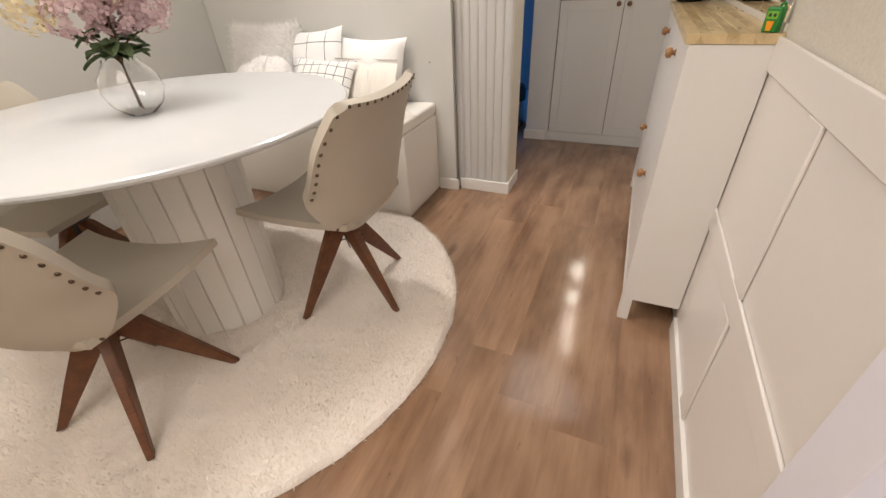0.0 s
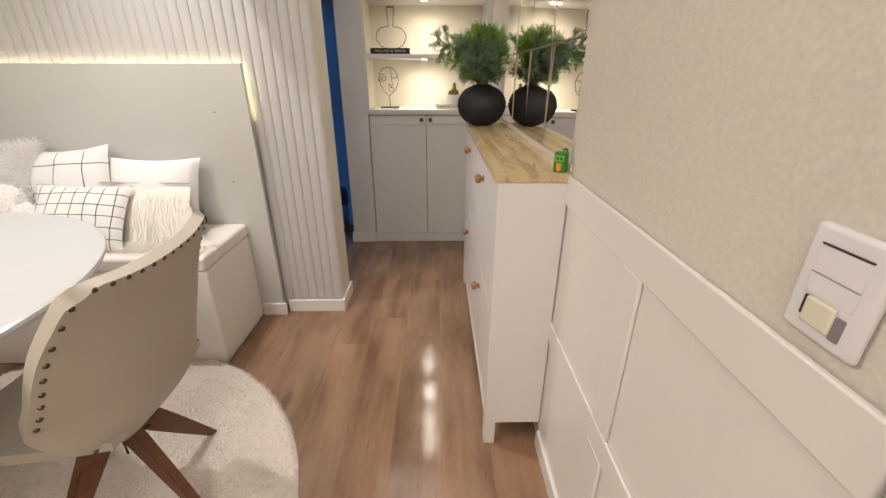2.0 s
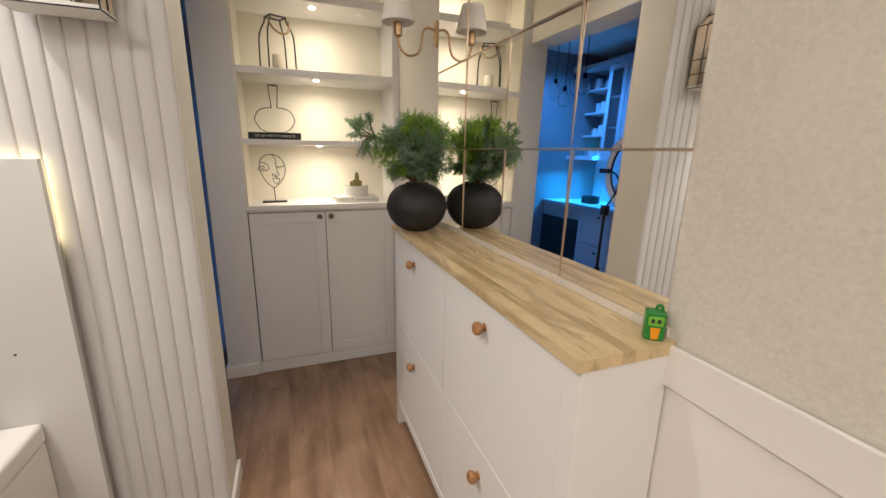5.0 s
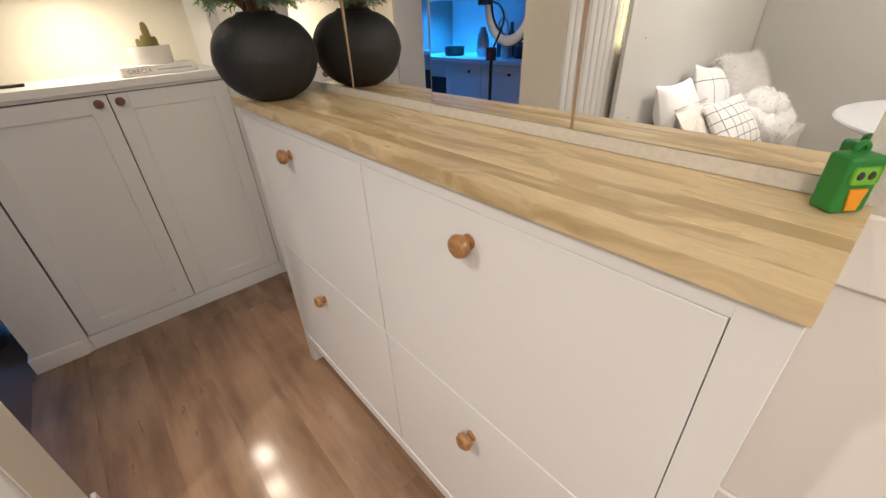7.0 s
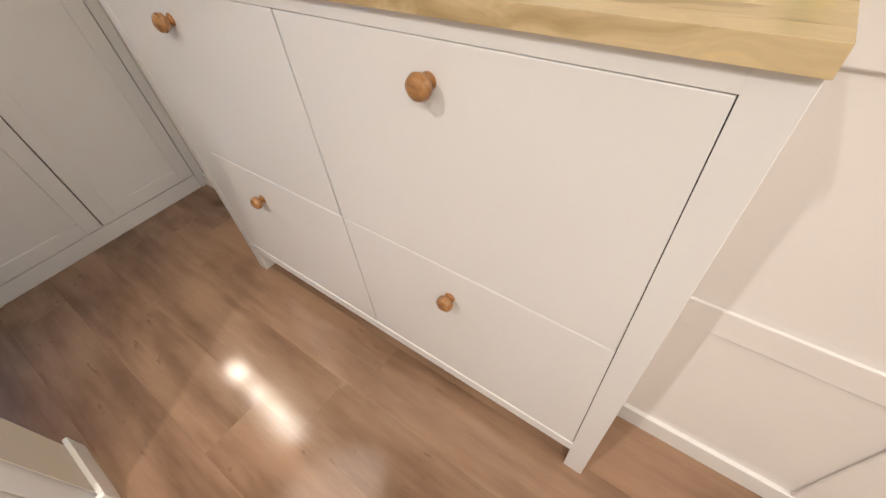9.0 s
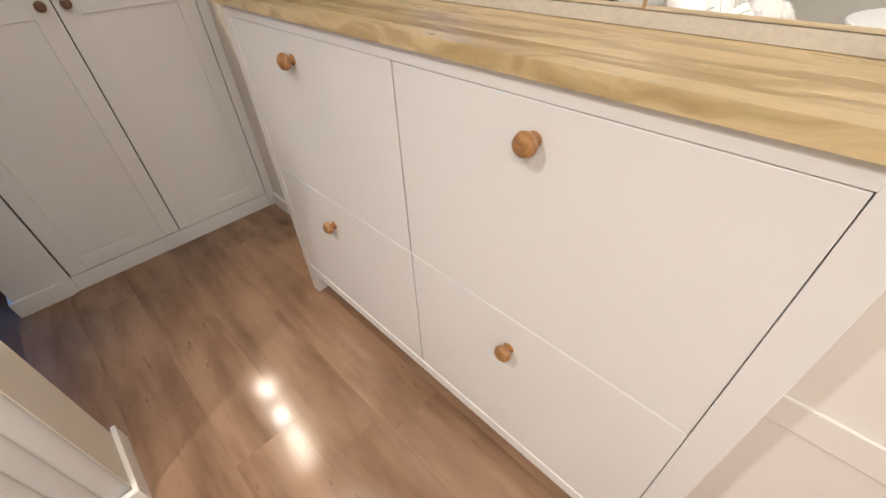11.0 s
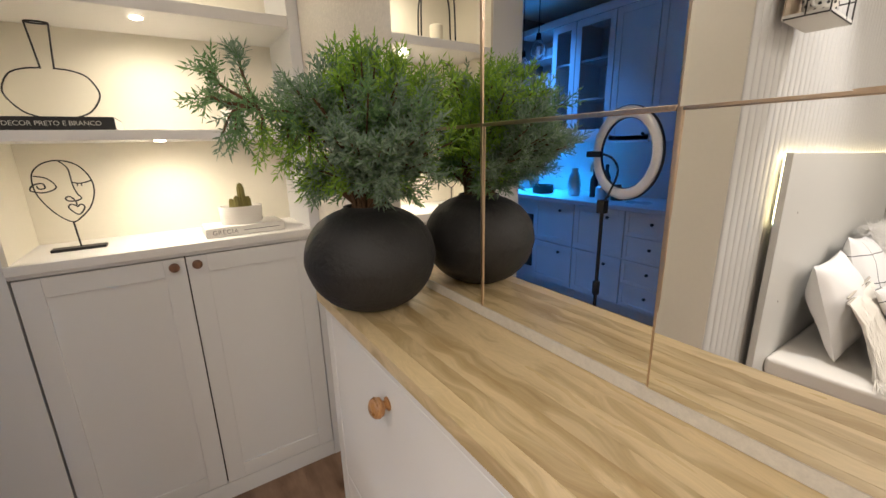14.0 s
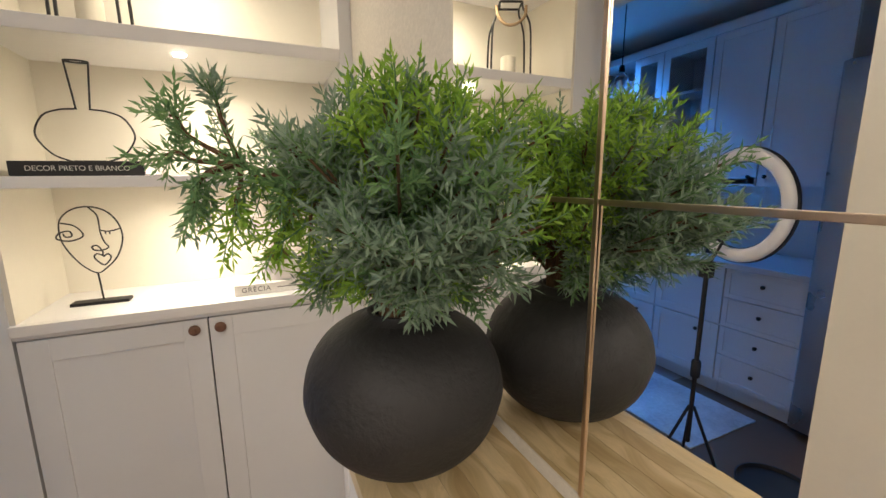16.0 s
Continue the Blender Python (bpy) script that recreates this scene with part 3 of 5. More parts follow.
for y0, y1 in ((YA + 0.0007, 2.0863), (2.0907, YB - 0.0009)):
    for z0, z1, kz in ((0.5745, 0.9905, 0.935), (0.1525, 0.5720, 0.480)):
        d = part("flap_door", box(CX0 - 0.003, CX0 + 0.014, y0, y1, z0, z1, 0.0015), WHITE, cab)
        knob((CX0 - 0.003, 1.799 if y0 < 2 else 2.437, kz + (0.005 if y0 < 2 else 0.0)), "x", KNOB_WOOD, d, 1.1, "turned honey-brown wooden knob")

# laminated pine top, stave by stave
top = thing("cabinet_top", "laminated light pine board lying on the shoe cabinet", "worktop")
SX0, SX1, SY0, SY1, SZ0, SZ1 = 0.344, 0.5645, 1.428, 2.780, 1.0175, 1.042
ns = 7
sw = (SX1 - SX0) / ns
stave_mesh = mesh_of("stave", box(-sw / 2 + 0.0001, sw / 2 - 0.0001, -(SY1 - SY0) / 2, (SY1 - SY0) / 2, 0, SZ1 - SZ0, 0.0003, segments=1), PINE)
for k in range(ns):
    s = new("stave", stave_mesh)
    s.location = (SX0 + sw * (k + 0.5), (SY0 + SY1) / 2, SZ0)
    s.parent = top

# ---- mirror wall ----
mir = thing("tile_mirror", "square mirror tiles with bronze strips on the wall", "mirror")
ys = [1.453, 1.778, 2.109, 2.434, 2.752]
zs = [1.064, 1.390, 1.717, 2.044, 2.371]
LEAN = dict(zip(ys, (0.9, 0.9, 0.4, 0.2)))      # the tiles lean back a little, column by column
for a, b in zip(ys, ys[1:]):
    for c, d in zip(zs, zs[1:]):
        tile = part("mirror_tile", box(-0.0023, 0.0023, (a - b) / 2 + 0.0008, (b - a) / 2 - 0.0008, (c - d) / 2 + 0.0008, (d - c) / 2 - 0.0008, 0.0), MIRROR, mir)
        tile.matrix_local = pose(0.5623, (a + b) / 2, (c + d) / 2, 0, LEAN[a], 0.7 if a == ys[1] else 0.0)
for y in ys[1:-1]:
    part("strip", box(0.5570, 0.5599, y - 0.003, y + 0.003, zs[0], zs[-1], 0.001), ROSE, mir)
for z in zs[1:-1]:
    for a, b in zip(ys, ys[1:]):
        part("strip", box(0.5570, 0.5599, a + (0.0037 if a != ys[0] else 0), b - (0.0037 if b != ys[-1] else 0), z - 0.003, z + 0.003, 0.001), ROSE, mir)
structure("trim", box(0.5585, 0.5646, 1.445, 2.79, 1.0425, 1.0635, 0.001), PLASTER, "narrow pale strip of wall under the mirror")

# ---- bench corner ----
PZ = 1.343
board = thing("wall_board", "pale grey-cream backrest board with hidden warm LED edge", "wall panel")
part("panel", box(-2.535, -0.722, 2.352, 2.374, 0.0, PZ, 0.002), BOARD, board)
part("led_strip", box(-2.53, -0.735, 2.3755, 2.3795, PZ - 0.012, PZ - 0.004), LED, board, "glowing warm LED strip")
part("led_strip", box(-0.742, -0.734, 2.3755, 2.3795, 1.10, PZ - 0.013), LED, board, "glowing warm LED strip")
for px, pz in ((-0.885, 1.13), (-0.865, 0.79)):
    part("screw", lathe([(0, -0.0015), (0.004, -0.001), (0.004, 0.0)], 10, Matrix.Translation((px, 2.3525, pz)) @ pose(0, 0, 0, -90)), NAIL, board)
side = thing("wall_board", "pale grey-cream side wall board with warm LED edge", "wall panel")
part("panel", box(XL + 0.018, -2.5355, -1.2, 2.3515, 0.0, PZ, 0.002), BOARD, side)
part("led_strip", box(XL + 0.012, XL + 0.0165, -1.18, 2.33, PZ - 0.012, PZ - 0.004), LED, side, "glowing warm LED strip")

bench = thing("bench", "cream leatherette storage bench along the wall", "bench")
BX0, BX1, BY0, BY1 = -2.534, -0.842, 1.905, 2.351
part("base", box(BX0, BX1, BY0 + 0.004, BY1, 0.0, 0.498, 0.012, segments=3), CREAM, bench)
part("seat_pad", box(BX0, BX1 + 0.004, BY0 - 0.004, BY1, 0.4985, 0.567, 0.016, segments=4), CREAM, bench, "padded cream seat")


def cushion(w, h, d, puff=0.5, crumple=0.012, seed=0, n=26, pinch=0.10):
    """A filled cushion standing in the xz plane, its middle at the origin."""
    bm = bmesh.new()
    sides = []
    for s in (1, -1):
        rows = []
        for i in range(n + 1):
            row = []
            for j in range(n + 1):
                u, v = 2 * i / n - 1, 2 * j / n - 1
                edge = max(0.0, (1 - u * u)) ** puff * max(0.0, (1 - v * v)) ** puff
                x = u * w / 2 * (1 - pinch * (1 - v * v) * abs(u))
                z = v * h / 2 * (1 - pinch * (1 - u * u) * abs(v))
                q = Vector((x * 9 + seed * 3.1, s * 2.0, z * 9))
                y = s * d / 2 * edge + crumple * noise.noise(q) * (0.3 + edge)
                row.append((x, y, z))
            rows.append(row)
        sides.append(rows)
    verts = []
    for k, rows in enumerate(sides):
        verts.append([[bm.verts.new(p) for p in row] for row in rows])
    for k, g in enumerate(verts):
        for i in range(n):
            for j in range(n):
                q = (g[i][j], g[i + 1][j], g[i + 1][j + 1], g[i][j + 1])
                bm.faces.new(q if k else q[::-1])
    bmesh.ops.remove_doubles(bm, verts=bm.verts[:], dist=0.012)
    return bm


def hair(bm, count, length, width, rng, droop=0.5, jitter=0.6, lift=1.0):
    """Strands standing on the faces of a mesh, returned as a mesh of their own."""
    faces = [f for f in bm.faces]
    weights = np.array([f.calc_area() for f in faces])
    picks = np.random.RandomState(rng.randrange(9999)).choice(len(faces), count, p=weights / weights.sum())
    vs, fs = [], []
    for k in picks:
        f = faces[k]
        n = len(f.verts)
        r1, r2 = rng.random(), rng.random()
        if n == 4:
            a, b, c, e = (v.co for v in f.verts)
            p = a.lerp(b, r1).lerp(e.lerp(c, r1), r2)
        else:
            a, b, c = (v.co for v in list(f.verts)[:3])
            if r1 + r2 > 1:
                r1, r2 = 1 - r1, 1 - r2
            p = a + (b - a) * r1 + (c - a) * r2
        d = (f.normal * lift + Vector((rng.uniform(-1, 1), rng.uniform(-1, 1), rng.uniform(-1, 1))) * jitter - Vector((0, 0, droop))).normalized()
        s = d.cross(f.normal)
        s = (s if s.length > 0.05 else d.orthogonal()).normalized() * width
        L = length * rng.uniform(0.6, 1.2)
        i = len(vs)
        vs += [p - s, p + s, p + d * L]
        fs.append((i, i + 1, i + 2))
    return vs, fs


def strand_part(name, vs, fs, material, parent, label=""):
    me = bpy.data.meshes.new(name)
    me.from_pydata([tuple(v) for v in vs], [], fs)
    me.materials.append(material)
    ob = new(name, me)
    ob.parent = parent
    if label:
        ob["label"] = label
    return tagged(ob, kind="stuff")


def pillow(label, w, h, d, mat, at, rx, ry, rz, seed):
    p = thing("pillow", label, "pillow", "pillows on the bench", pose(*at, rx, ry, rz))
    part("cover", cushion(w, h, d, seed=seed), mat, p)
    return p


pillow("white cushion with a wide black window check", 0.44, 0.42, 0.15, CHECK, (-1.595, 2.235, 0.775), -16, -4, 0, 1)
fp = pillow("white knitted cushion with a fringed throw edge", 0.46, 0.37, 0.15, CLOTH, (-1.20, 2.245, 0.752), -18, 0, -2, 2)
rng = random.Random(11)
for r in range(2):
    br = bmesh.new()
    tube([(-0.215 + 0.43 * k / 20, -0.071 + 0.004 * r, 0.055 - 0.02 * r) for k in range(21)], 0.004, 6, bm=br)
    part("braid", br, BRAID, fp)
fr = bmesh.new()
for k in range(1700):
    x0 = rng.uniform(-0.222, 0.222)
    x1 = x0 * 1.1 + rng.uniform(-0.02, 0.02)
    x2 = x0 * 1.25 + (0.11 if x0 > 0.06 else 0.0) * rng.random() + rng.uniform(-0.03, 0.03)
    ya = -0.105 - rng.uniform(0, 0.03)
    yb = ya - rng.uniform(0.0, 0.11) * (1.0 if x0 > -0.05 else 0.5)
    za, zb = (-0.186 + 0.309 * ya) / 0.951 + 0.012 + rng.uniform(0, 0.012), (-0.186 + 0.309 * yb) / 0.951 + 0.005 + rng.uniform(0, 0.01)
    line = [(x0, -0.074, 0.036), (x0 + rng.uniform(-0.01, 0.01), -0.092 - rng.uniform(0, 0.012), -0.04), (x1, -0.10 - rng.uniform(0, 0.02), -0.13), (x1 * 0.6 + x2 * 0.4, ya, za), (x2, yb, zb)]
    tube(line, rng.uniform(0.0014, 0.0026), 4, bm=fr, taper=0.6)
part("fringe", fr, FRINGE, fp, "long natural cotton fringe")
pillow("small white cushion with a thin black check", 0.40, 0.32, 0.13, CHECK_SMALL, (-1.425, 2.045, 0.705), -36, 3, 6, 3)
tuft = thing("pillow", "round knotted white cushion with soft plush folds", "pillow", "pillows on the bench", pose(-1.80, 2.00, 0.708, -32, 0, 12))
for k in range(7):
    a = k * math.pi / 3.5
    lobe = lathe([(0, -0.078), (0.05, -0.068), (0.082, -0.03), (0.085, 0.02), (0.055, 0.06), (0, 0.07)], 22, Matrix.Translation((0.118 * math.cos(a), 0.012 * math.cos(3 * a), 0.086 * math.sin(a))) @ pose(0, 0, 0, 90, 0, 20 * math.sin(2 * a)))
    bmesh.ops.recalc_face_normals(lobe, faces=lobe.faces)
    vs, fs = hair(lobe, 2600, 0.014, 0.0018, random.Random(30 + k), 0.1, 0.8, 0.4)
    lb = part("tuft", lobe, CLOTH, tuft)
    strand_part("plush", vs, fs, FUR, lb)
furp = thing("pillow", "fluffy white faux-fur cushion", "pillow", "pillows on the bench", pose(-1.95, 2.20, 0.79, -16, 0, 5))
fb = cushion(0.50, 0.44, 0.18, seed=7)
bmesh.ops.recalc_face_normals(fb, faces=fb.faces)
vs, fs = hair(fb, 22000, 0.050, 0.0022, random.Random(3), 0.2, 0.8, 0.55)
part("cover", fb, CLOTH, furp)
strand_part("fur", vs, fs, FUR, furp, "long white pile")

# rug
RX, RY, RR = -1.27, 0.98, 1.01
rug = thing("rug", "round cream shag rug lying on the plank floor", "rug", m=pose(RX, RY, 0))
bm = bmesh.new()
rngr = random.Random(21)
rings = []
NR, NS = 64, 260
for i in range(NR + 1):
    r = RR * i / NR
    row = []
    for k in range(NS):
        a = 2 * math.pi * k / NS
        rr = r * (1 + (0.006 * noise.noise(Vector((math.cos(a) * 14, math.sin(a) * 14, 3))) if i == NR else 0))
        x, y = rr * math.cos(a), rr * math.sin(a)
        z = 0.021 + 0.009 * noise.noise(Vector((x * 7, y * 7, 0))) + 0.008 * noise.noise(Vector((x * 26, y * 26, 2))) + 0.004 * noise.noise(Vector((x * 60, y * 60, 5)))
        if i == NR:
            z = 0.003
        row.append((x, y, z))
    rings.append(row)
vr = [[bm.verts.new(p) for p in row] if i else [bm.verts.new((0, 0, 0.02))] for i, row in enumerate(rings)]
for i in range(NR):
    for k in range(NS):
        j = (k + 1) % NS
        if i == 0:
            bm.faces.new((vr[0][0], vr[1][k], vr[1][j]))
        else:
            bm.faces.new((vr[i][k], vr[i + 1][k], vr[i + 1][j], vr[i][j]))
bm.normal_update()
vs, fs = hair(bm, 150000, 0.015, 0.0011, random.Random(8), 0.0, 0.7, 0.9)
part("backing", bm, paint("rug_backing", (0.90, 0.84, 0.78), 1.0, vary=0.05, grain=60, relief=0.6, depth=0.006), rug)
strand_part("shag", vs, fs, SHAG, rug, "thick cream pile")

# table
TZ = 0.855
table = thing("round_table", "round white gloss dining table on a fluted drum pedestal", "table", m=pose(-1.33, 0.98, 0))
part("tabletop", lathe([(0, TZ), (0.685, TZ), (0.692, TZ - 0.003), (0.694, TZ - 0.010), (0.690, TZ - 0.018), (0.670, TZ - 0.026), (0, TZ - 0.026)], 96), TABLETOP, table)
part("core", lathe([(0, 0.0), (0.221, 0.0), (0.221, TZ - 0.0265), (0, TZ - 0.0265)], 48, Matrix.Translation((0.05, -0.04, 0.012))), PEDESTAL, table)
NB = 18
sl = box(-0.0373, 0.0373, -0.008, 0.016, 0.012, TZ - 0.027, 0.004)
blade = mesh_of("pedestal_slat", sl, PEDESTAL)
for k in range(NB):
    a = 2 * math.pi * k / NB
    s = new("pedestal_slat", blade)
    s.matrix_world = Matrix.Translation((0.05 + 0.212 * math.cos(a), -0.04 + 0.212 * math.sin(a), 0)) @ pose(0, 0, 0, 0, 0, math.degrees(a) - 90)
    s.parent = table

# chairs

def build_chair(label, m):
    """A swivel shell chair: local +y is the way it faces."""
    ch = thing("dining_chair", label, "chair", "chairs round the table", m)

    # rows of the back shell: share of its height, middle y and z, edge y and z, half width
    runs = ((0.0, -0.150, 0.418, -0.142, 0.424, 0.165), (0.14, -0.205, 0.480, -0.118, 0.490, 0.240), (0.32, -0.228, 0.575, -0.100, 0.590, 0.292),
            (0.5, -0.240, 0.660, -0.138, 0.665, 0.300), (0.76, -0.258, 0.780, -0.190, 0.785, 0.291), (1.0, -0.295, 0.885, -0.262, 0.905, 0.252))
    knots = [Vector(r[1:4]) for r in runs], [Vector((*r[4:6], 0)) for r in runs]
    mids, edges = smooth_line(knots[0], 10), smooth_line(knots[1], 10)

    def shell(u, v):
        v = max(0.0, min(1.0, v))
        f = 0.0
        for k in range(len(runs) - 1):
            if runs[k][0] <= v <= runs[k + 1][0] + 1e-9:
                f = k * 10 + 10 * (v - runs[k][0]) / (runs[k + 1][0] - runs[k][0])
        i = min(int(f), len(mids) - 2)
        m, e = mids[i].lerp(mids[i + 1], f - i), edges[i].lerp(edges[i + 1], f - i)
        s = max(-1.0, min(1.0, 2 * u - 1))
        t = abs(s) ** 2.3
        round_off = 0.10 * max(0.0, abs(s) - 0.86) * max(0.0, v - 0.93) / 0.07
        w = e.y * (1 - (0.05 * max(0.0, v - 0.95) / 0.05))
        return (s * w, m.x + (m.z - m.x) * t, m.y + (e.x - m.y) * t - round_off)

    def pad(u, v):
        """The flat seat: front at v = 1, corners a little raised and pointed, the middle sunk."""
        s = 2 * u - 1
        w = 0.205 + 0.052 * math.sin(min(1.0, v * 1.15) * math.pi / 2)
        front = 0.228 + 0.040 * s * s
        dip = (1 - s * s) * (1 - (2 * v - 0.9) ** 2 * 0.8)
        return (s * w, -0.175 + (front + 0.175) * v, 0.462 + 0.018 * v + 0.012 * v * v * s * s - 0.022 * max(0.0, dip))

    st_ = part("seat", sheet(pad, 24, 22, 0.024), LEATHER, ch)
    for p in st_.data.vertices:
        # underside swells towards the hub
        q = max(0.0, 1 - math.hypot(p.co.x / 0.25, (p.co.y - 0.03) / 0.24))
        if p.co.z < 0.458:
            p.co.z -= 0.030 * q
    bk = part("backrest", sheet(shell, 24, 30, 0.032), LEATHER, ch)
    back = shell
    head = mesh_of("nail", lathe([(0, 0.0045), (0.004, 0.0037), (0.0062, 0.001), (0.0066, 0.0)], 8), NAIL)
    side_v = [0.10] + list(np.linspace(0.40, 0.93, 9))
    spots = [(0.024, v) for v in side_v] + [(u, 0.980) for u in np.linspace(0.07, 0.93, 13)] + [(0.976, v) for v in side_v]
    for u, v in spots:
        p = Vector(back(u, v))
        du = Vector(back(u + 0.01, v)) - Vector(back(u - 0.01, v))
        dv = Vector(back(u, v + 0.01)) - Vector(back(u, v - 0.01))
        nrm = dv.cross(du).normalized()
        if nrm.y > 0:
            nrm = -nrm
        nl = new("nail", head)
        nl.matrix_world = Matrix.Translation(p + nrm * 0.0155) @ nrm.to_track_quat("Z", "Y").to_matrix().to_4x4()
        nl.parent = bk
    # under-seat shell and hub
    part("hub", lathe([(0, 0.315), (0.03, 0.315), (0.035, 0.325), (0.035, 0.374), (0.06, 0.382), (0.10, 0.415), (0.10, 0.424), (0, 0.424)], 24), DARKGREY, ch)
    leg = bmesh.new()
    ring_sets = []
    for r, z, a, b in ((0.010, 0.367, 0.017, 0.030), (0.05, 0.315, 0.016, 0.040), (0.150, 0.175, 0.014, 0.029), (0.272, 0.0, 0.011, 0.014)):
        t = Vector((1, 0, -1.1)).normalized()
        up = Vector((0.74, 0, 0.67))
        ring_sets.append([leg.verts.new(Vector((r, 0, z)) + Vector((0, 1, 0)) * sy * a + (up * sz * b if r < 0.27 else Vector((1, 0, 0)) * sz * b)) for sy, sz in ((-1, -1), (1, -1), (1, 1), (-1, 1))])
    for p, q in zip(ring_sets, ring_sets[1:]):
        for k in range(4):
            leg.faces.new((p[k], p[(k + 1) % 4], q[(k + 1) % 4], q[k]))
    leg.faces.new(ring_sets[0][::-1])
    leg.faces.new(ring_sets[-1])
    bmesh.ops.recalc_face_normals(leg, faces=leg.faces)
    bmesh.ops.bevel(leg, geom=leg.edges[:], offset=0.003, segments=2, affect="EDGES")
    leg_mesh = mesh_of("leg", leg, WALNUT)
    for k in range(4):
        lg = new("leg", leg_mesh)
        lg.matrix_world = pose(0, 0, 0, 0, 0, 90 * k)
        lg.parent = ch
    st = bmesh.new()
    for a in (45, 135):
        c, s = 0.075 * math.cos(radians(a)), 0.075 * math.sin(radians(a))
        tube([(-c, -s, 0.262), (c, s, 0.262)], 0.003, 6, bm=st)
    part("brace", st, WIRE, ch, "thin black wire brace")
    return ch


RUGZ = 0.024


def chair_at(first, x, y, face, legs):
    """Places a chair; the legs' cross is turned apart from the swivel seat."""
    m = pose(x, y, RUGZ, 0, 0, face - 90)
    ch = build_chair("greige leatherette chair with brass nailheads on walnut legs", m) if first is None else copy_thing(first, m)
    k = 0
    for o in ch.children:
        if o.name.split(".")[0] == "leg":
            o.matrix_basis = pose(0, 0, 0, 0, 0, legs - (face - 90) + 90 * k)
            k += 1
    return ch


chair_a = chair_at(None, -0.775, 1.210, 182, -18)
chair_b = chair_at(chair_a, -1.13, 0.45, 102, 52)
chair_c = chair_at(chair_a, -1.88, 0.79, 12, 20)
pc = thing("pillow", "grey-white checked cushion on the chair seat", "pillow", "", pose(-0.618, 1.265, 0.695, 13, 2, 92))
part("cover", cushion(0.38, 0.38, 0.09, seed=5), GREY_CHECK, pc)

# glass vase with hydrangeas
gv = thing("glass_vase", "clear round glass vase on the table", "vase", m=pose(-1.33, 0.955, TZ + 0.0005))
outer = [(0, 0), (0.042, 0), (0.047, 0.004), (0.078, 0.032), (0.095, 0.078), (0.089, 0.122), (0.058, 0.162), (0.052, 0.176)]
part("bowl", lathe(outer + [(r - 0.003 if r > 0.01 else 0, z + (0.004 if z < 0.03 else 0)) for r, z in outer[::-1]], 40), GLASS, gv)

# ---- leaves ----


def leaf_material(name, a, b, rough=0.55):
    m, nt, p = shader(name)
    geo = nt.nodes.new("ShaderNodeNewGeometry")
    col = ramp(nt, geo.outputs["Random Per Island"], [(0.0, a), (1.0, b)])
    soft = noise_tex(nt, coords(nt), 30, 3)
    link(nt, mix(nt, 0.35, col, mix(nt, soft, a, b)), p.inputs["Base Color"])
    p.inputs["Roughness"].default_value = rough
    tr, mx = nt.nodes.new("ShaderNodeBsdfTranslucent"), nt.nodes.new("ShaderNodeMixShader")
    link(nt, col, tr.inputs[0])
    mx.inputs[0].default_value = 0.4
    link(nt, p.outputs[0], mx.inputs[1])
    link(nt, tr.outputs[0], mx.inputs[2])
    link(nt, mx.outputs[0], nt.nodes["Material Output"].inputs[0])
    return m


SAGE = leaf_material("sage_needles", (0.15, 0.235, 0.16), (0.32, 0.42, 0.305))
MID = leaf_material("green_needles", (0.11, 0.23, 0.095), (0.23, 0.38, 0.15))
BRIGHT = leaf_material("bright_needles", (0.17, 0.35, 0.03), (0.38, 0.58, 0.09))
DEEP = leaf_material("deep_green_leaf", (0.06, 0.10, 0.04), (0.15, 0.20, 0.09))
LILAC = leaf_material("lilac_petals", (0.44, 0.29, 0.31), (0.66, 0.51, 0.50), 0.8)
BLUSH = leaf_material("cream_petals", (0.62, 0.50, 0.30), (0.75, 0.66, 0.46), 0.8)
PINK = leaf_material("pink_petals", (0.60, 0.20, 0.16), (0.75, 0.40, 0.32), 0.7)
BARK = paint("brown_twig", (0.12, 0.065, 0.03), 0.8, vary=0.2)


def needle(vs, fs, p, d, length, width, rng):
    """One narrow blade, creased along its middle."""
    d = d.normalized()
    s = d.orthogonal().normalized()
    s.rotate(Matrix.Rotation(rng.uniform(0, 6.28), 3, d))
    up = d.cross(s) * width * 0.5
    i = len(vs)
    vs += [p, p + d * length * 0.45 + s * width, p + d * length, p + d * length * 0.45 - s * width, p + d * length * 0.5 + up]
    fs += [(i, i + 1, i + 4), (i + 1, i + 2, i + 4), (i + 2, i + 3, i + 4), (i + 3, i, i + 4)]


def sprig(vs, fs, start, d, length, rng, step=0.0032, nl=0.0165, nw=0.0019, curl=0.25):
    """A thin twig with needles all round it."""
    p, d = start.copy(), d.normalized()
    line = [p.copy()]
    n = int(length / step)
    for k in range(n):
        d = (d + Vector((rng.uniform(-1, 1), rng.uniform(-1, 1), rng.uniform(-0.7, 1.0))) * 0.07 * curl * 4).normalized()
        p = p + d * step
        s = d.orthogonal()
        s.rotate(Matrix.Rotation(k * 2.4 + rng.uniform(-0.5, 0.5), 3, d))
        q = (d * 0.62 + s.normalized() * rng.uniform(0.6, 1.0)).normalized()
        taper = 1.0 if k < n * 0.8 else 0.75
        needle(vs, fs, p, q, nl * rng.uniform(0.7, 1.2) * taper, nw * rng.uniform(0.8, 1.2), rng)
        if k % 6 == 0:
            line.append(p.copy())
    needle(vs, fs, p, d, nl, nw, rng)
    line.append(p.copy())
    return line


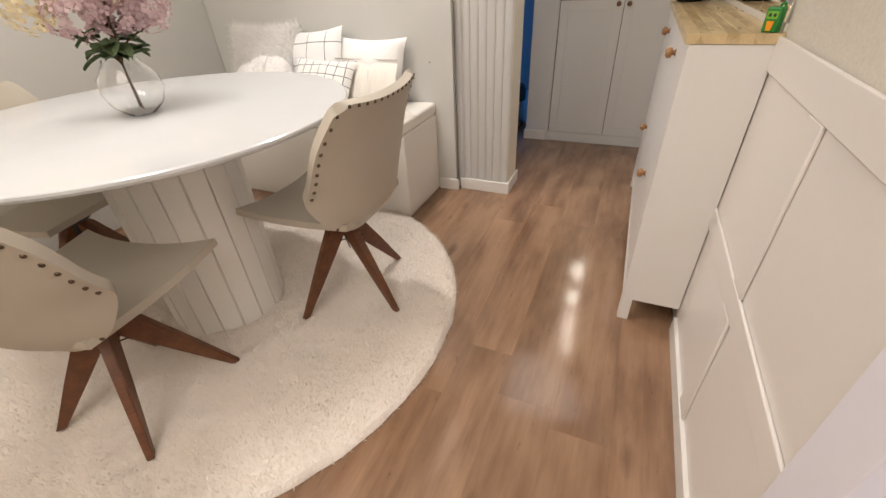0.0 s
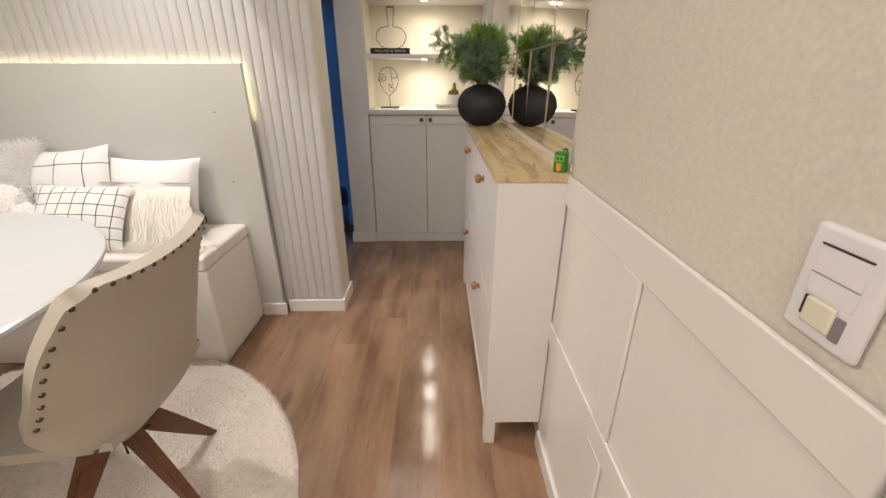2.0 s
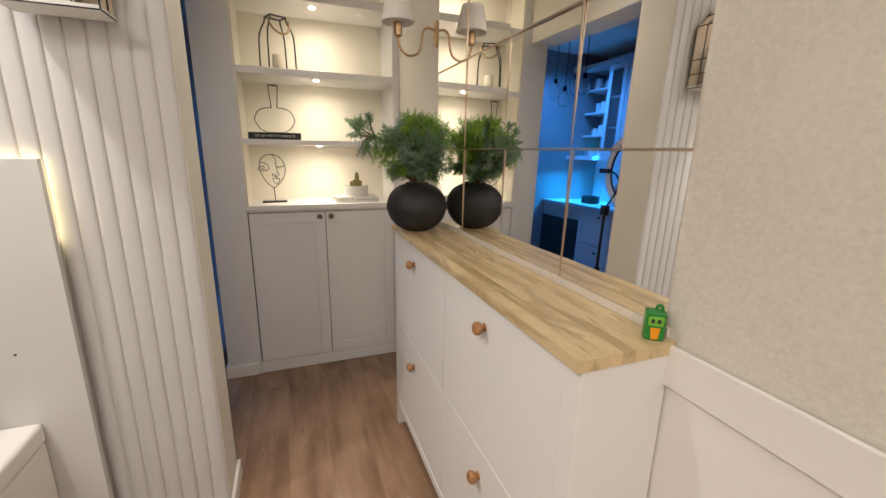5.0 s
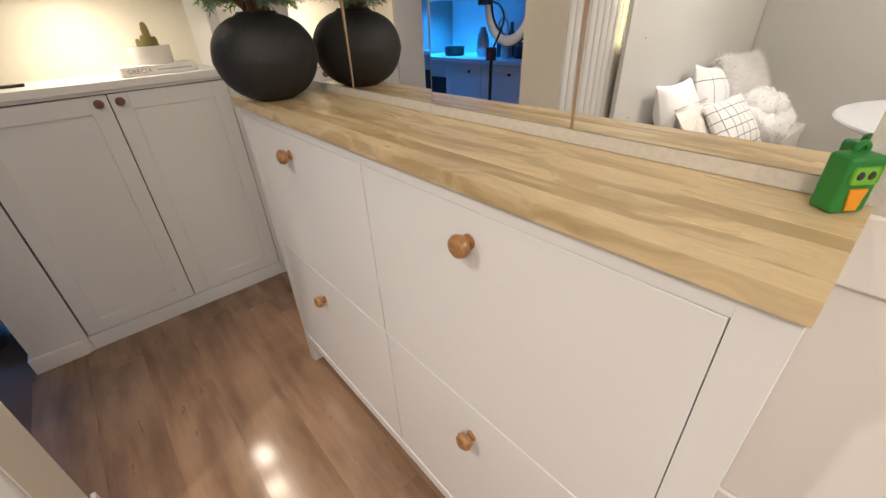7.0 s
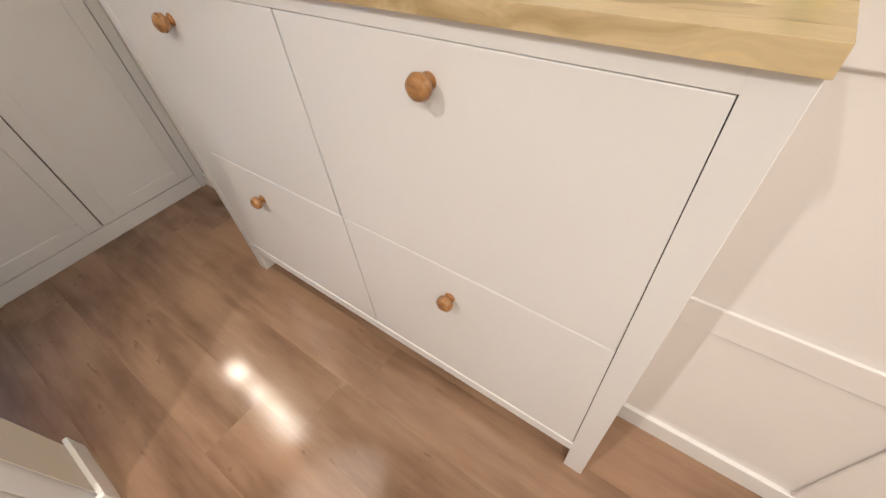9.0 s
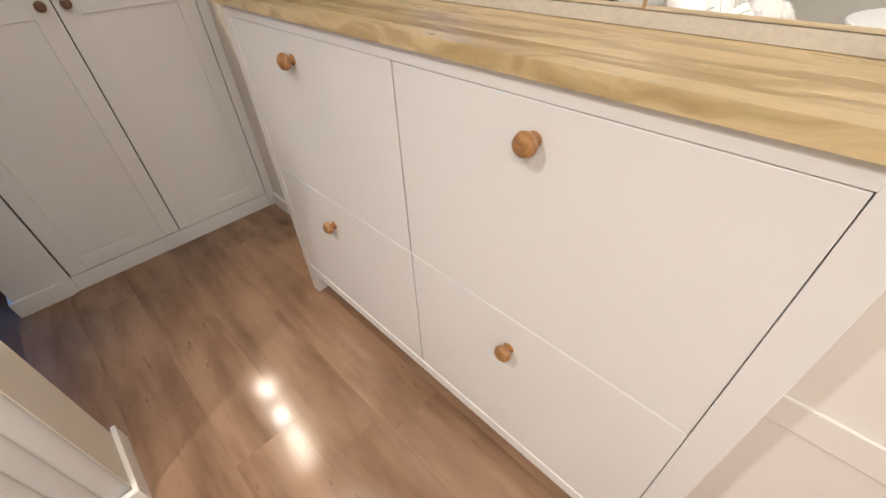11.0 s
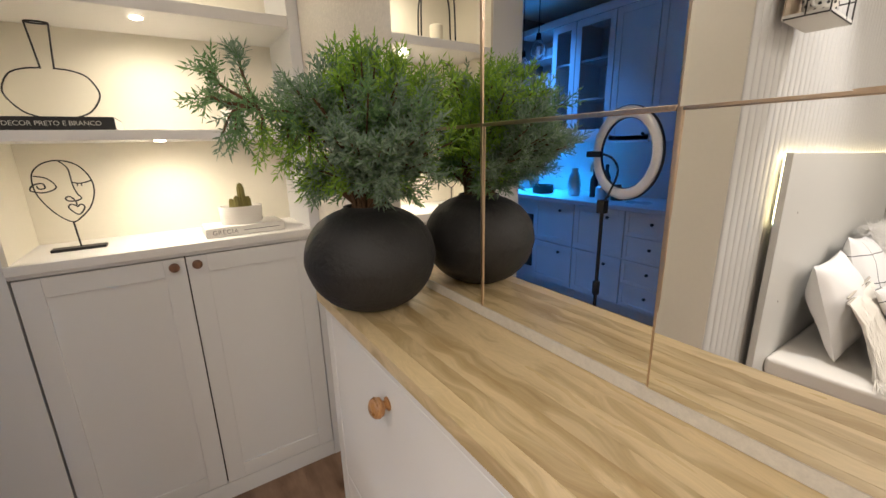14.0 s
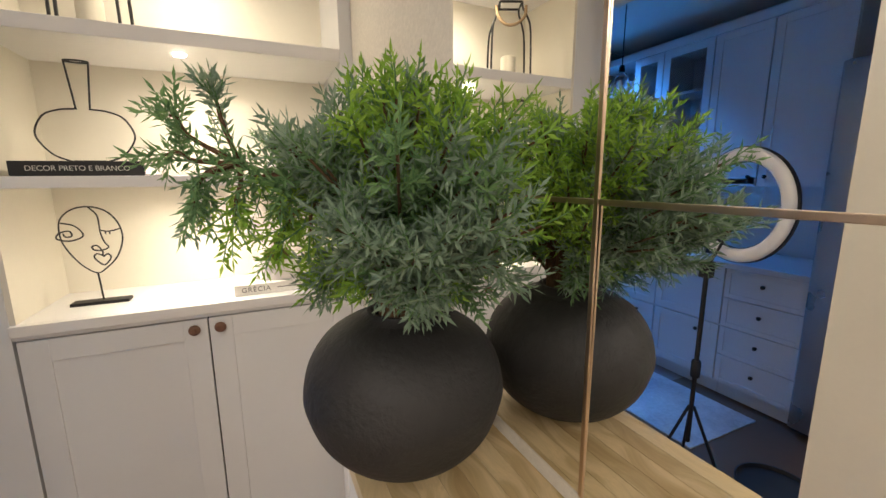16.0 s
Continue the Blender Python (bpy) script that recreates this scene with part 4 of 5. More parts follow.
def leafy_branch(parent, line, material, rng, twigs=13, twig_len=0.055, first=0.3, bound=None, droop=0.0):
    """A woody stem with needle twigs from `first` of its length to its tip."""
    pts = smooth_line(line, 7)
    br = part("branch", tube(pts, 0.0030, 6, taper=0.45), BARK, parent, "thin brown stem")
    vs, fs, tw = [], [], bmesh.new()
    for k in range(twigs):
        f = first + (1 - first) * (k + rng.random()) / twigs
        i = min(len(pts) - 2, int(f * (len(pts) - 1)))
        p, d = pts[i], (pts[i + 1] - pts[i]).normalized()
        s = d.orthogonal()
        s.rotate(Matrix.Rotation(rng.uniform(0, 6.28), 3, d))
        q = d * rng.uniform(0.4, 1.0) + s.normalized() * rng.uniform(0.4, 1.0) + Vector((0, 0, 0.15 - droop))
        if bound and (p + q.normalized() * twig_len).x > bound:
            q.x = -abs(q.x) * 0.6
        sub = sprig(vs, fs, p, q, twig_len * rng.uniform(0.7, 1.3), rng)
        tube(sub, 0.0009, 4, bm=tw)
    sub = sprig(vs, fs, pts[-1], pts[-1] - pts[-3], twig_len, rng)
    tube(sub, 0.0009, 4, bm=tw)
    tagged(part("twig", tw, MID, br), kind="stuff")
    if bound:
        vs = [Vector((min(v.x, bound + 0.004), v.y, v.z)) for v in vs]
    strand_part("foliage", vs, fs, material, br)
    return br


# ---- black vase with evergreen branches ----
VX, VY = 0.421, 2.621
vase = thing("black_vase", "matt black round clay vase on the pine top", "vase", m=pose(VX, VY, SZ1 + 0.0005))
VS = 0.925
prof = [(0, 0), (0.052, 0), (0.060, 0.003), (0.095, 0.022), (0.124, 0.055), (0.139, 0.095), (0.141, 0.118), (0.132, 0.155), (0.110, 0.187), (0.080, 0.207), (0.060, 0.214), (0.052, 0.219), (0.050, 0.223), (0.044, 0.223), (0.046, 0.212), (0.06, 0.2), (0, 0.17)]
curve = [(p.x, p.z) for p in smooth_line([(r * VS, 0, z * VS) for r, z in prof[1:11]], 4)]
part("body", lathe([(0, 0)] + curve + [(0.055 * VS, 0.205 * VS), (0, 0.17 * VS)], 96), BLACK, vase)
part("rim", lathe([(r * VS, z * VS) for r, z in prof[10:15]] + [(prof[10][0] * VS, prof[10][1] * VS)], 96), BLACK, vase)
plant = thing("evergreen_branches", "artificial evergreen branches with soft needles in a black vase", "plant")
rng = random.Random(42)
neck = Vector((VX, VY, SZ1 + 0.185))
targets = []
while len(targets) < 96:
    a, e = rng.uniform(0, 6.28), math.asin(rng.uniform(-0.75, 1.0))
    r = rng.uniform(0.82, 1.0) if rng.random() < 0.8 else rng.uniform(0.5, 0.8)
    t = Vector((VX - 0.004 + 0.180 * r * math.cos(a) * math.cos(e), VY - 0.022 + 0.195 * r * math.sin(a) * math.cos(e), 1.386 + 0.126 * r * math.sin(e)))
    side_out = -0.9 * (t.x - VX) + 0.41 * (t.y - VY)
    if t.x < 0.530 and not (t.z < 1.300 + 1.6 * max(0.0, side_out)):
        targets.append(t)
for k, t in enumerate(targets):
    out = (t - neck)
    mid = neck + Vector((out.x * 0.5, out.y * 0.5, max(0.085, out.z * 0.72)))
    neck_k = neck + Vector((rng.uniform(-0.03, 0.03), rng.uniform(-0.03, 0.03), 0))
    high = t.z > 1.45
    mat = BRIGHT if (high and k % 7) or (t.z < 1.31 and k % 2) or (t.x > VX + 0.05 and k % 3) else (SAGE if k % 4 else MID)
    leafy_branch(plant, [neck_k, neck_k.lerp(mid, 0.6) + Vector((0, 0, 0.02)), mid, t], mat, rng, 22, 0.034, 0.48, 0.552)
# long side spray over the passage
a0, a1, a2, a3 = neck, Vector((0.372, 2.622, 1.305)), Vector((0.305, 2.632, 1.405)), Vector((0.245, 2.642, 1.432))
leafy_branch(plant, [a0, a1, a2, a3], MID, rng, 16, 0.036, 0.55)
for tip, via, mt, n, tl, dr in (((0.172, 2.672, 1.442), (0.20, 2.66, 1.436), MID, 15, 0.032, 0.0), ((0.183, 2.655, 1.482), (0.20, 2.65, 1.460), MID, 13, 0.028, -0.2),
                                ((0.226, 2.641, 1.500), (0.232, 2.642, 1.475), SAGE, 13, 0.028, -0.2), ((0.202, 2.592, 1.390), (0.215, 2.61, 1.42), MID, 14, 0.032, 0.5),
                                ((0.236, 2.575, 1.372), (0.245, 2.60, 1.41), BRIGHT, 14, 0.034, 0.5), ((0.19, 2.655, 1.385), (0.215, 2.65, 1.425), SAGE, 12, 0.03, 0.5),
                                ((0.280, 2.597, 1.375), (0.285, 2.61, 1.40), BRIGHT, 13, 0.034, 0.4),
                                ((0.300, 2.665, 1.462), (0.30, 2.65, 1.435), SAGE, 12, 0.032, 0.0), ((0.325, 2.585, 1.395), (0.315, 2.60, 1.405), SAGE, 12, 0.032, 0.2), ((0.285, 2.56, 1.41), (0.30, 2.59, 1.415), MID, 12, 0.032, 0.1)):
    via, tip = Vector(via), Vector(tip)
    leafy_branch(plant, [a3 if tip.x < 0.24 else a2, via, via.lerp(tip, 0.55) + Vector((0, 0, 0.006)), tip], mt, rng, n, tl, 0.15, droop=dr)
# leaning limb that joins the crown to the spray
b1, b2 = Vector((0.372, 2.600, 1.320)), Vector((0.318, 2.588, 1.398))
leafy_branch(plant, [neck, b1, b2], SAGE, rng, 14, 0.034, 0.55)
for tip, mt, n, dr in (((0.272, 2.585, 1.345), BRIGHT, 14, 0.4), ((0.258, 2.590, 1.418), MID, 14, 0.0), ((0.318, 2.585, 1.448), SAGE, 14, 0.0), ((0.345, 2.575, 1.482), SAGE, 14, 0.0),
                       ((0.305, 2.565, 1.360), BRIGHT, 13, 0.4), ((0.335, 2.560, 1.395), SAGE, 14, 0.1), ((0.290, 2.610, 1.395), MID, 14, 0.0), ((0.350, 2.590, 1.440), MID, 14, 0.0)):
    tip = Vector(tip)
    leafy_branch(plant, [b1.lerp(b2, 0.7), b2.lerp(tip, 0.45) + Vector((0, 0, 0.008)), tip], mt, rng, n, 0.032, 0.1, droop=dr)
for k in range(26):
    a = rng.uniform(0.6, 5.7)
    t = neck + Vector((0.098 * math.cos(a), 0.098 * math.sin(a), 0.050 + rng.uniform(0, 0.05)))
    leafy_branch(plant, [neck + Vector((0.02 * math.cos(a), 0.02 * math.sin(a), 0.02)), neck.lerp(t, 0.6) + Vector((0, 0, 0.02)), t], (BRIGHT, SAGE, MID)[k % 3], rng, 12, 0.034, 0.3, 0.552, droop=0.3)

# ---- flowers ----


def bloom(parent, at, r, material, rng, count=120, name="bloom"):
    """A ball-shaped head of many small petals."""
    vs, fs = [], []
    for k in range(count):
        d = Vector((rng.gauss(0, 1), rng.gauss(0, 1), rng.gauss(0, 1))).normalized()
        c = Vector(at) + d * r * rng.uniform(0.78, 1.05)
        for q in range(4):
            s = d.orthogonal().normalized()
            s.rotate(Matrix.Rotation(q * 1.57 + k, 3, d))
            w = s.cross(d)
            z = r * rng.uniform(0.2, 0.27)
            i = len(vs)
            vs += [c, c + s * z * 0.6 + w * z * 0.4 + d * z * 0.12, c + s * z + d * z * 0.2, c + s * z * 0.6 - w * z * 0.4 + d * z * 0.12]
            fs.append((i, i + 1, i + 2, i + 3))
    ob = strand_part(name, vs, fs, material, parent)
    return ob


def broad_leaf(parent, at, d, length, width, material, bend=0.3):
    d = Vector(d).normalized()
    s = d.cross(Vector((0, 0, 1)))
    s = s.normalized() if s.length > 0.01 else Vector((1, 0, 0))
    nrm = s.cross(d)

    def f(u, v):
        w = width * (math.sin(math.pi * min(1, v * 0.96 + 0.04)) ** 0.8) * (2 * u - 1)
        return Vector(at) + d * length * v + s * w + nrm * (abs(2 * u - 1) * width * 0.35 - bend * length * v * v)
    return part("leaf", sheet(f, 4, 8, 0.0012), material, parent)


rng = random.Random(77)
hyd = thing("hydrangea_bunch", "faded pink and cream hydrangeas with green leaves in a glass vase", "flowers", m=pose(-1.33, 0.955, TZ))
for k, (x, y, z, r, mt) in enumerate(((0.05, 0.03, 0.315, 0.08, LILAC), (-0.03, 0.06, 0.34, 0.085, LILAC), (-0.02, -0.06, 0.31, 0.08, LILAC), (-0.13, -0.11, 0.335, 0.075, BLUSH), (-0.10, 0.08, 0.39, 0.08, BLUSH), (0.07, 0.11, 0.31, 0.07, LILAC), (0.04, 0.01, 0.39, 0.08, LILAC))):
    bloom(hyd, (x, y, z), r, mt, rng, 90)
    part("stem", tube(smooth_line([(0.01 - 0.03 * k, 0.01 * k, 0.015), (0.005, 0.0, 0.16),] [k > 1:] + [(x * 0.25, y * 0.25, 0.215), (x, y, z - r * 0.6)], 5), 0.003, 6), BARK, hyd)
for k in range(24):
    a = k * 0.55 + rng.random()
    broad_leaf(hyd, (0.025 * math.cos(a), 0.025 * math.sin(a), 0.165 + 0.11 * rng.random()), (math.cos(a), math.sin(a), rng.uniform(-0.5, 0.6)), rng.uniform(0.06, 0.09), 0.026, DEEP)

# ---- things in the niche ----
S1, S2, S3 = 1.4305, 1.8085, 2.1985
fs_ = thing("face_sculpture", "black wire line-art face on a flat metal base", "sculpture", m=pose(-0.186, 3.62, 1.0585))
part("base", box(-0.070, 0.070, -0.022, 0.022, 0, 0.009, 0.0015), WIRE, fs_)
part("stem", tube([(0.004, 0, 0.008), (0.0, 0, 0.092)], 0.0026, 8), WIRE, fs_)


def wire_line(name, pts, parent, r=0.0021, closed=False, z0=0.0, sx=1.0):
    return part(name, tube([(x * sx, 0, z + z0) for x, y, z in smooth_line([(a, 0, b) for a, b in pts], 8, closed)], r, 6, closed), WIRE, parent)


wire_line("outline", [(-0.002, 0.0), (-0.035, 0.028), (-0.062, 0.075), (-0.072, 0.115), (-0.066, 0.160), (-0.036, 0.188), (0.004, 0.194), (0.042, 0.178), (0.066, 0.140), (0.070, 0.095), (0.052, 0.045), (0.022, 0.012)], fs_, closed=True, z0=0.092)
wire_line("brow_nose", [(0.000, 0.193), (0.018, 0.168), (0.020, 0.120), (0.026, 0.090), (0.034, 0.074), (0.018, 0.066), (0.000, 0.068), (-0.004, 0.078), (0.008, 0.080), (0.018, 0.064), (0.018, 0.050)], fs_, z0=0.092)
wire_line("lips", [(0.018, 0.050), (0.004, 0.056), (-0.002, 0.044), (0.018, 0.022), (0.036, 0.042), (0.030, 0.054), (0.018, 0.046)], fs_, z0=0.092)
wire_line("eye", [(-0.066, 0.150), (-0.036, 0.140), (-0.020, 0.112), (-0.050, 0.098), (-0.080, 0.106), (-0.072, 0.122), (-0.050, 0.126), (-0.046, 0.112), (-0.060, 0.110), (-0.064, 0.120)], fs_, z0=0.092)
wire_line("closed_eye", [(0.021, 0.125), (0.036, 0.121), (0.052, 0.123), (0.068, 0.128)], fs_, z0=0.092)
for x in (0.032, 0.042):
    part("lash", tube([(x, 0, 0.214), (x, 0, 0.204)], 0.0018, 6), WIRE, fs_)

bk = thing("book", "white hardback book lying flat on the cupboard top", "book", m=pose(0.303, 3.585, 1.0585, 0, 0, 2))
part("cover", box(-0.134, 0.134, -0.078, 0.075, 0.0, 0.034, 0.002), PORCELAIN, bk)
part("pages", box(-0.1345, 0.1345, -0.070, 0.0755, 0.004, 0.030), PAPER, bk)
text_mesh("GRÉCIA", 0.022, PRINT, bk, pose(-0.072, -0.0784, 0.0165, 90), 1.15)
part("print_bar", box(-0.010, 0.115, -0.0786, -0.0781, 0.0155, 0.018), PRINT, bk)
POTS = 1.36
pot = thing("cactus_pot", "white ribbed ceramic pot with a small cactus on a book", "plant pot", m=pose(0.302, 3.58, 1.0930))
pot.scale = (POTS, POTS, POTS)
pb = bmesh.new()
N = 60
outer_pts = []
for z, s in ((0.0, 0.93), (0.002, 0.95), (0.046, 1.0), (0.048, 0.995), (0.048, 0.93), (0.036, 0.92)):
    outer_pts.append([pb.verts.new(((0.055 * s * (1 + (0.012 if k % 2 else -0.012) * (z < 0.047 and s > 0.94))) * math.cos(6.2832 * k / N), 0.040 * s * (1 + (0.012 if k % 2 else -0.012) * (z < 0.047 and s > 0.94)) * math.sin(6.2832 * k / N), z)) for k in range(N)])
for p, q in zip(outer_pts, outer_pts[1:]):
    for k in range(N):
        pb.faces.new((p[k], p[(k + 1) % N], q[(k + 1) % N], q[k]))
pb.faces.new(outer_pts[0][::-1])
pb.faces.new(outer_pts[-1])
part("pot", pb, PORCELAIN, pot)


def ribbed_column(r, h, ribs=9):
    bm2 = lathe([(0, 0.0), (r, 0.0), (r * 1.05, h * 0.4), (r * 0.95, h * 0.8), (r * 0.6, h * 0.96), (0, h)], ribs * 4)
    for v in bm2.verts:
        a = math.atan2(v.co.y, v.co.x)
        k = 1 + 0.14 * math.cos(a * ribs)
        v.co.x *= k
        v.co.y *= k
    return bm2


for x, y, r, h in ((0.006, 0.0, 0.009, 0.080), (-0.008, -0.006, 0.007, 0.046), (0.022, 0.004, 0.007, 0.042), (-0.020, 0.006, 0.006, 0.038)):
    part("cactus", join(bmesh.new(), ribbed_column(r, h), Matrix.Translation((x, y, 0.03))), CACTUS, pot)

bb = thing("book", "black hardback decor book lying flat on the shelf", "book", m=pose(-0.152, 3.60, S1, 0, 0, -1))
part("cover", box(-0.140, 0.140, -0.100, 0.100, 0.0, 0.038, 0.002), WIRE, bb)
part("pages", box(-0.1405, 0.1405, -0.092, 0.1005, 0.004, 0.034), PAPER, bb)
text_mesh("DECOR PRETO E BRANCO", 0.0185, PALEPRINT, bb, pose(0.0, -0.1004, 0.019, 90), 0.98)
wb_ = thing("wire_bottle", "black wire outline of a round bottle standing on a book", "ornament", m=pose(-0.150, 3.58, S1 + 0.038))
ol = [(-0.035, 0.0), (-0.075, 0.018), (-0.103, 0.055), (-0.106, 0.085), (-0.085, 0.122), (-0.05, 0.137), (-0.018, 0.141), (-0.016, 0.150), (-0.026, 0.262)]
wire_line("outline", ol, wb_, 0.0024)
wire_line("outline", [(-x, z) for x, z in ol], wb_, 0.0024)
part("foot_bar", tube([(-0.036, 0, 0.0024), (0.036, 0, 0.0024)], 0.0024, 6), WIRE, wb_)
part("mouth_ring", tube([(0.026 * math.cos(a), 0.014 * math.sin(a), 0.262) for a in np.linspace(0, 6.2832, 25)[:-1]], 0.0024, 6, True), WIRE, wb_)

sp = thing("small_potted_plant", "small green plant in a grey-white pot on the shelf", "plant", m=pose(0.335, 3.645, S1))
part("pot", lathe([(0, 0), (0.032, 0), (0.036, 0.004), (0.044, 0.07), (0.043, 0.074), (0.039, 0.074), (0.036, 0.06), (0, 0.06)], 28), PORCELAIN, sp)
rng = random.Random(5)
for k in range(10):
    a = k * 0.63
    d = Vector((math.cos(a) * 0.5, math.sin(a) * 0.4, 0.8))
    leafy_branch(sp, [Vector((0, 0, 0.055)), Vector((0, 0, 0.055)) + d * 0.04, Vector((0, 0, 0.055)) + d * 0.085 + Vector((d.x, d.y, -0.1)) * 0.03], MID if k % 2 else SAGE, rng, 6, 0.03, 0.4)

lan = thing("lantern", "black metal frame lantern with rope handle and candle", "lantern", m=pose(-0.110, 3.61, S2, 0, 0, 24))
for sx in (-1, 1):
    for sy in (-1, 1):
        part("post", tube(smooth_line([(0.078 * sx, 0.062 * sy, 0.003), (0.074 * sx, 0.060 * sy, 0.17), (0.062 * sx, 0.05 * sy, 0.225), (0.046 * sx, 0.038 * sy, 0.262), (0.044 * sx, 0.037 * sy, 0.285)], 5), 0.0042, 6), WIRE, lan)
for z, a, b in ((0.004, 0.078, 0.062), (0.285, 0.044, 0.037)):
    c = [(-a, -b, z), (a, -b, z), (a, b, z), (-a, b, z)]
    for p, q in zip(c, c[1:] + c[:1]):
        part("rail", tube([p, q], 0.0042, 6), WIRE, lan)
part("rope_handle", tube(smooth_line([(-0.058, -0.040, 0.268), (-0.050, -0.058, 0.225), (-0.018, -0.068, 0.195), (0.022, -0.068, 0.192), (0.050, -0.058, 0.222), (0.058, -0.040, 0.268)], 7), 0.006, 8), ROPE, lan, "thick jute rope handle")
part("tray", box(-0.074, 0.074, -0.058, 0.058, 0.0, 0.003), WIRE, lan)
can = tagged(part("candle", lathe([(0, 0), (0.030, 0), (0.031, 0.003), (0.031, 0.086), (0.027, 0.090), (0.010, 0.087), (0, 0.087)], 28), WAX), "short ivory pillar candle inside the lantern", "candle")
can.matrix_world = pose(-0.110, 3.61, S2 + 0.0032)

fv = thing("flower_vase", "white vase with faded lilac flowers on the top shelf", "vase", m=pose(0.343, 3.63, S3))
part("vase", lathe([(0, 0), (0.028, 0), (0.034, 0.006), (0.040, 0.05), (0.036, 0.10), (0.033, 0.112), (0.029, 0.112), (0.03, 0.09), (0, 0.09)], 28), PORCELAIN, fv)
for x, y, z, r in ((0.0, -0.02, 0.185, 0.05), (0.045, 0.0, 0.165, 0.04), (-0.04, 0.01, 0.20, 0.045), (0.01, 0.02, 0.23, 0.045)):
    bloom(fv, (x, y, z), r, LILAC, rng, 60)
    part("stem", tube([(0, 0, 0.09), (x * 0.5, y * 0.5, 0.13), (x, y, z)], 0.002, 5), MID, fv)
for k in range(8):
    a = k * 0.8
    broad_leaf(fv, (0.02 * math.cos(a), 0.02 * math.sin(a), 0.11), (math.cos(a), math.sin(a), 0.1 - 0.4 * (k % 2)), 0.055, 0.012, MID)

# ---- wall lamp ----
sc = thing("wall_lamp", "bronze wall lamp with curved arm and pale fabric shade", "wall lamp", m=pose(XR, 2.790, 0))
part("backplate", join(bmesh.new(), lathe([(0, 0.012), (0.02, 0.011), (0.034, 0.006), (0.036, 0.0), (0, 0)], 32), Matrix.Translation((-0.001, 0, 1.885)) @ Matrix.Diagonal((1, 1, 1.6, 1)) @ pose(0, 0, 0, 0, -90)), BRONZE, sc)
part("arm", tube(smooth_line([(-0.010, 0, 1.90), (-0.045, 0, 1.905), (-0.066, 0, 1.885), (-0.072, 0, 1.84), (-0.088, 0, 1.80), (-0.125, 0, 1.785), (-0.160, 0, 1.80), (-0.176, 0, 1.835), (-0.178, 0, 1.86)], 6), 0.0052, 10), BRONZE, sc)
part("lamp_holder", lathe([(0, 1.855), (0.010, 1.855), (0.017, 1.862), (0.019, 1.90), (0.019, 1.915), (0, 1.915)], 24, Matrix.Translation((-0.178, 0, 0))), BRONZE, sc)
shd = [(0.070, 1.912), (0.0715, 1.912), (0.048, 2.022), (0.0465, 2.022), (0.070, 1.912)]
part("shade", lathe(shd, 40, Matrix.Translation((-0.178, 0, 0))), SHADE, sc, "pale fabric shade")

# ---- wire house on the fluted wall ----
hs = thing("wire_house", "black wire house-shaped wall shelf with a wooden back", "wall shelf", m=pose(-0.605, 2.378, 1.705))
part("base_board", box(-0.105, 0.105, -0.105, 0.0, 0.0, 0.012, 0.001), PAPER, hs, "pale wooden base")
bkb = bmesh.new()
q = [bkb.verts.new((x, y, z)) for y in (-0.004, 0.0) for x, z in ((-0.10, 0.012), (0.10, 0.012), (0.10, 0.255), (0.0, 0.355), (-0.10, 0.255))]
bkb.faces.new(q[:5])
bkb.faces.new(q[5:][::-1])
for k in range(5):
    bkb.faces.new((q[k], q[(k + 1) % 5], q[5 + (k + 1) % 5], q[5 + k]))
part("back_board", bkb, paint("beige_board", (0.52, 0.42, 0.31), 0.7), hs)
gable = [(-0.104, 0.0), (-0.104, 0.255), (0.0, 0.362), (0.104, 0.255), (0.104, 0.0)]
for y in (-0.104, -0.052):
    for (xa, za), (xb, zb) in zip(gable, gable[1:] + gable[:1]):
        if y < -0.1 or za or zb:
            part("rod", tube([(xa, y, za + 0.002), (xb, y, zb + 0.002)], 0.0022, 6), WIRE, hs)
for xa, za in gable + [(-0.052, 0.309), (0.052, 0.309)]:
    part("rod", tube([(xa, -0.104, za + 0.002), (xa, -0.004, za + 0.002)], 0.0022, 6), WIRE, hs)
for za in (0.06, 0.12):
    part("rod", tube([(-0.104, -0.104, za), (-0.104, -0.004, za)], 0.0022, 6), WIRE, hs)
    part("rod", tube([(0.104, -0.104, za), (0.104, -0.004, za)], 0.0022, 6), WIRE, hs)
part("rod", tube([(-0.045, -0.104, 0.002), (-0.045, -0.104, 0.308)], 0.0022, 6), WIRE, hs)
cupt = thing("dotted_mug", "white mug with black dots inside the wire house", "mug", m=pose(-0.605, 2.325, 1.7175))
part("mug_body", lathe([(0, 0), (0.036, 0), (0.038, 0.003), (0.046, 0.108), (0.045, 0.11), (0.042, 0.108), (0.035, 0.01), (0, 0.01)], 32), PORCELAIN, cupt)
part("handle", tube(smooth_line([(0.041, 0, 0.085), (0.068, 0, 0.09), (0.078, 0, 0.06), (0.066, 0, 0.028), (0.040, 0, 0.025)], 6), 0.0045, 8), PORCELAIN, cupt)
dot = mesh_of("dot", lathe([(0, 0.0006), (0.0042, 0.0004), (0.0044, 0.0)], 10), WIRE)
for i in range(6):
    for k in range(14):
        a = 6.2832 * (k + 0.5 * (i % 2)) / 14
        z = 0.014 + 0.016 * i
        r = 0.0375 + 0.0085 * (z / 0.108) + 0.0002
        d = new("dot", dot)
        d.matrix_world = Matrix.Translation((r * math.cos(a), r * math.sin(a), z)) @ Vector((math.cos(a), math.sin(a), -0.08)).to_track_quat("Z", "Y").to_matrix().to_4x4()
        d.parent = cupt
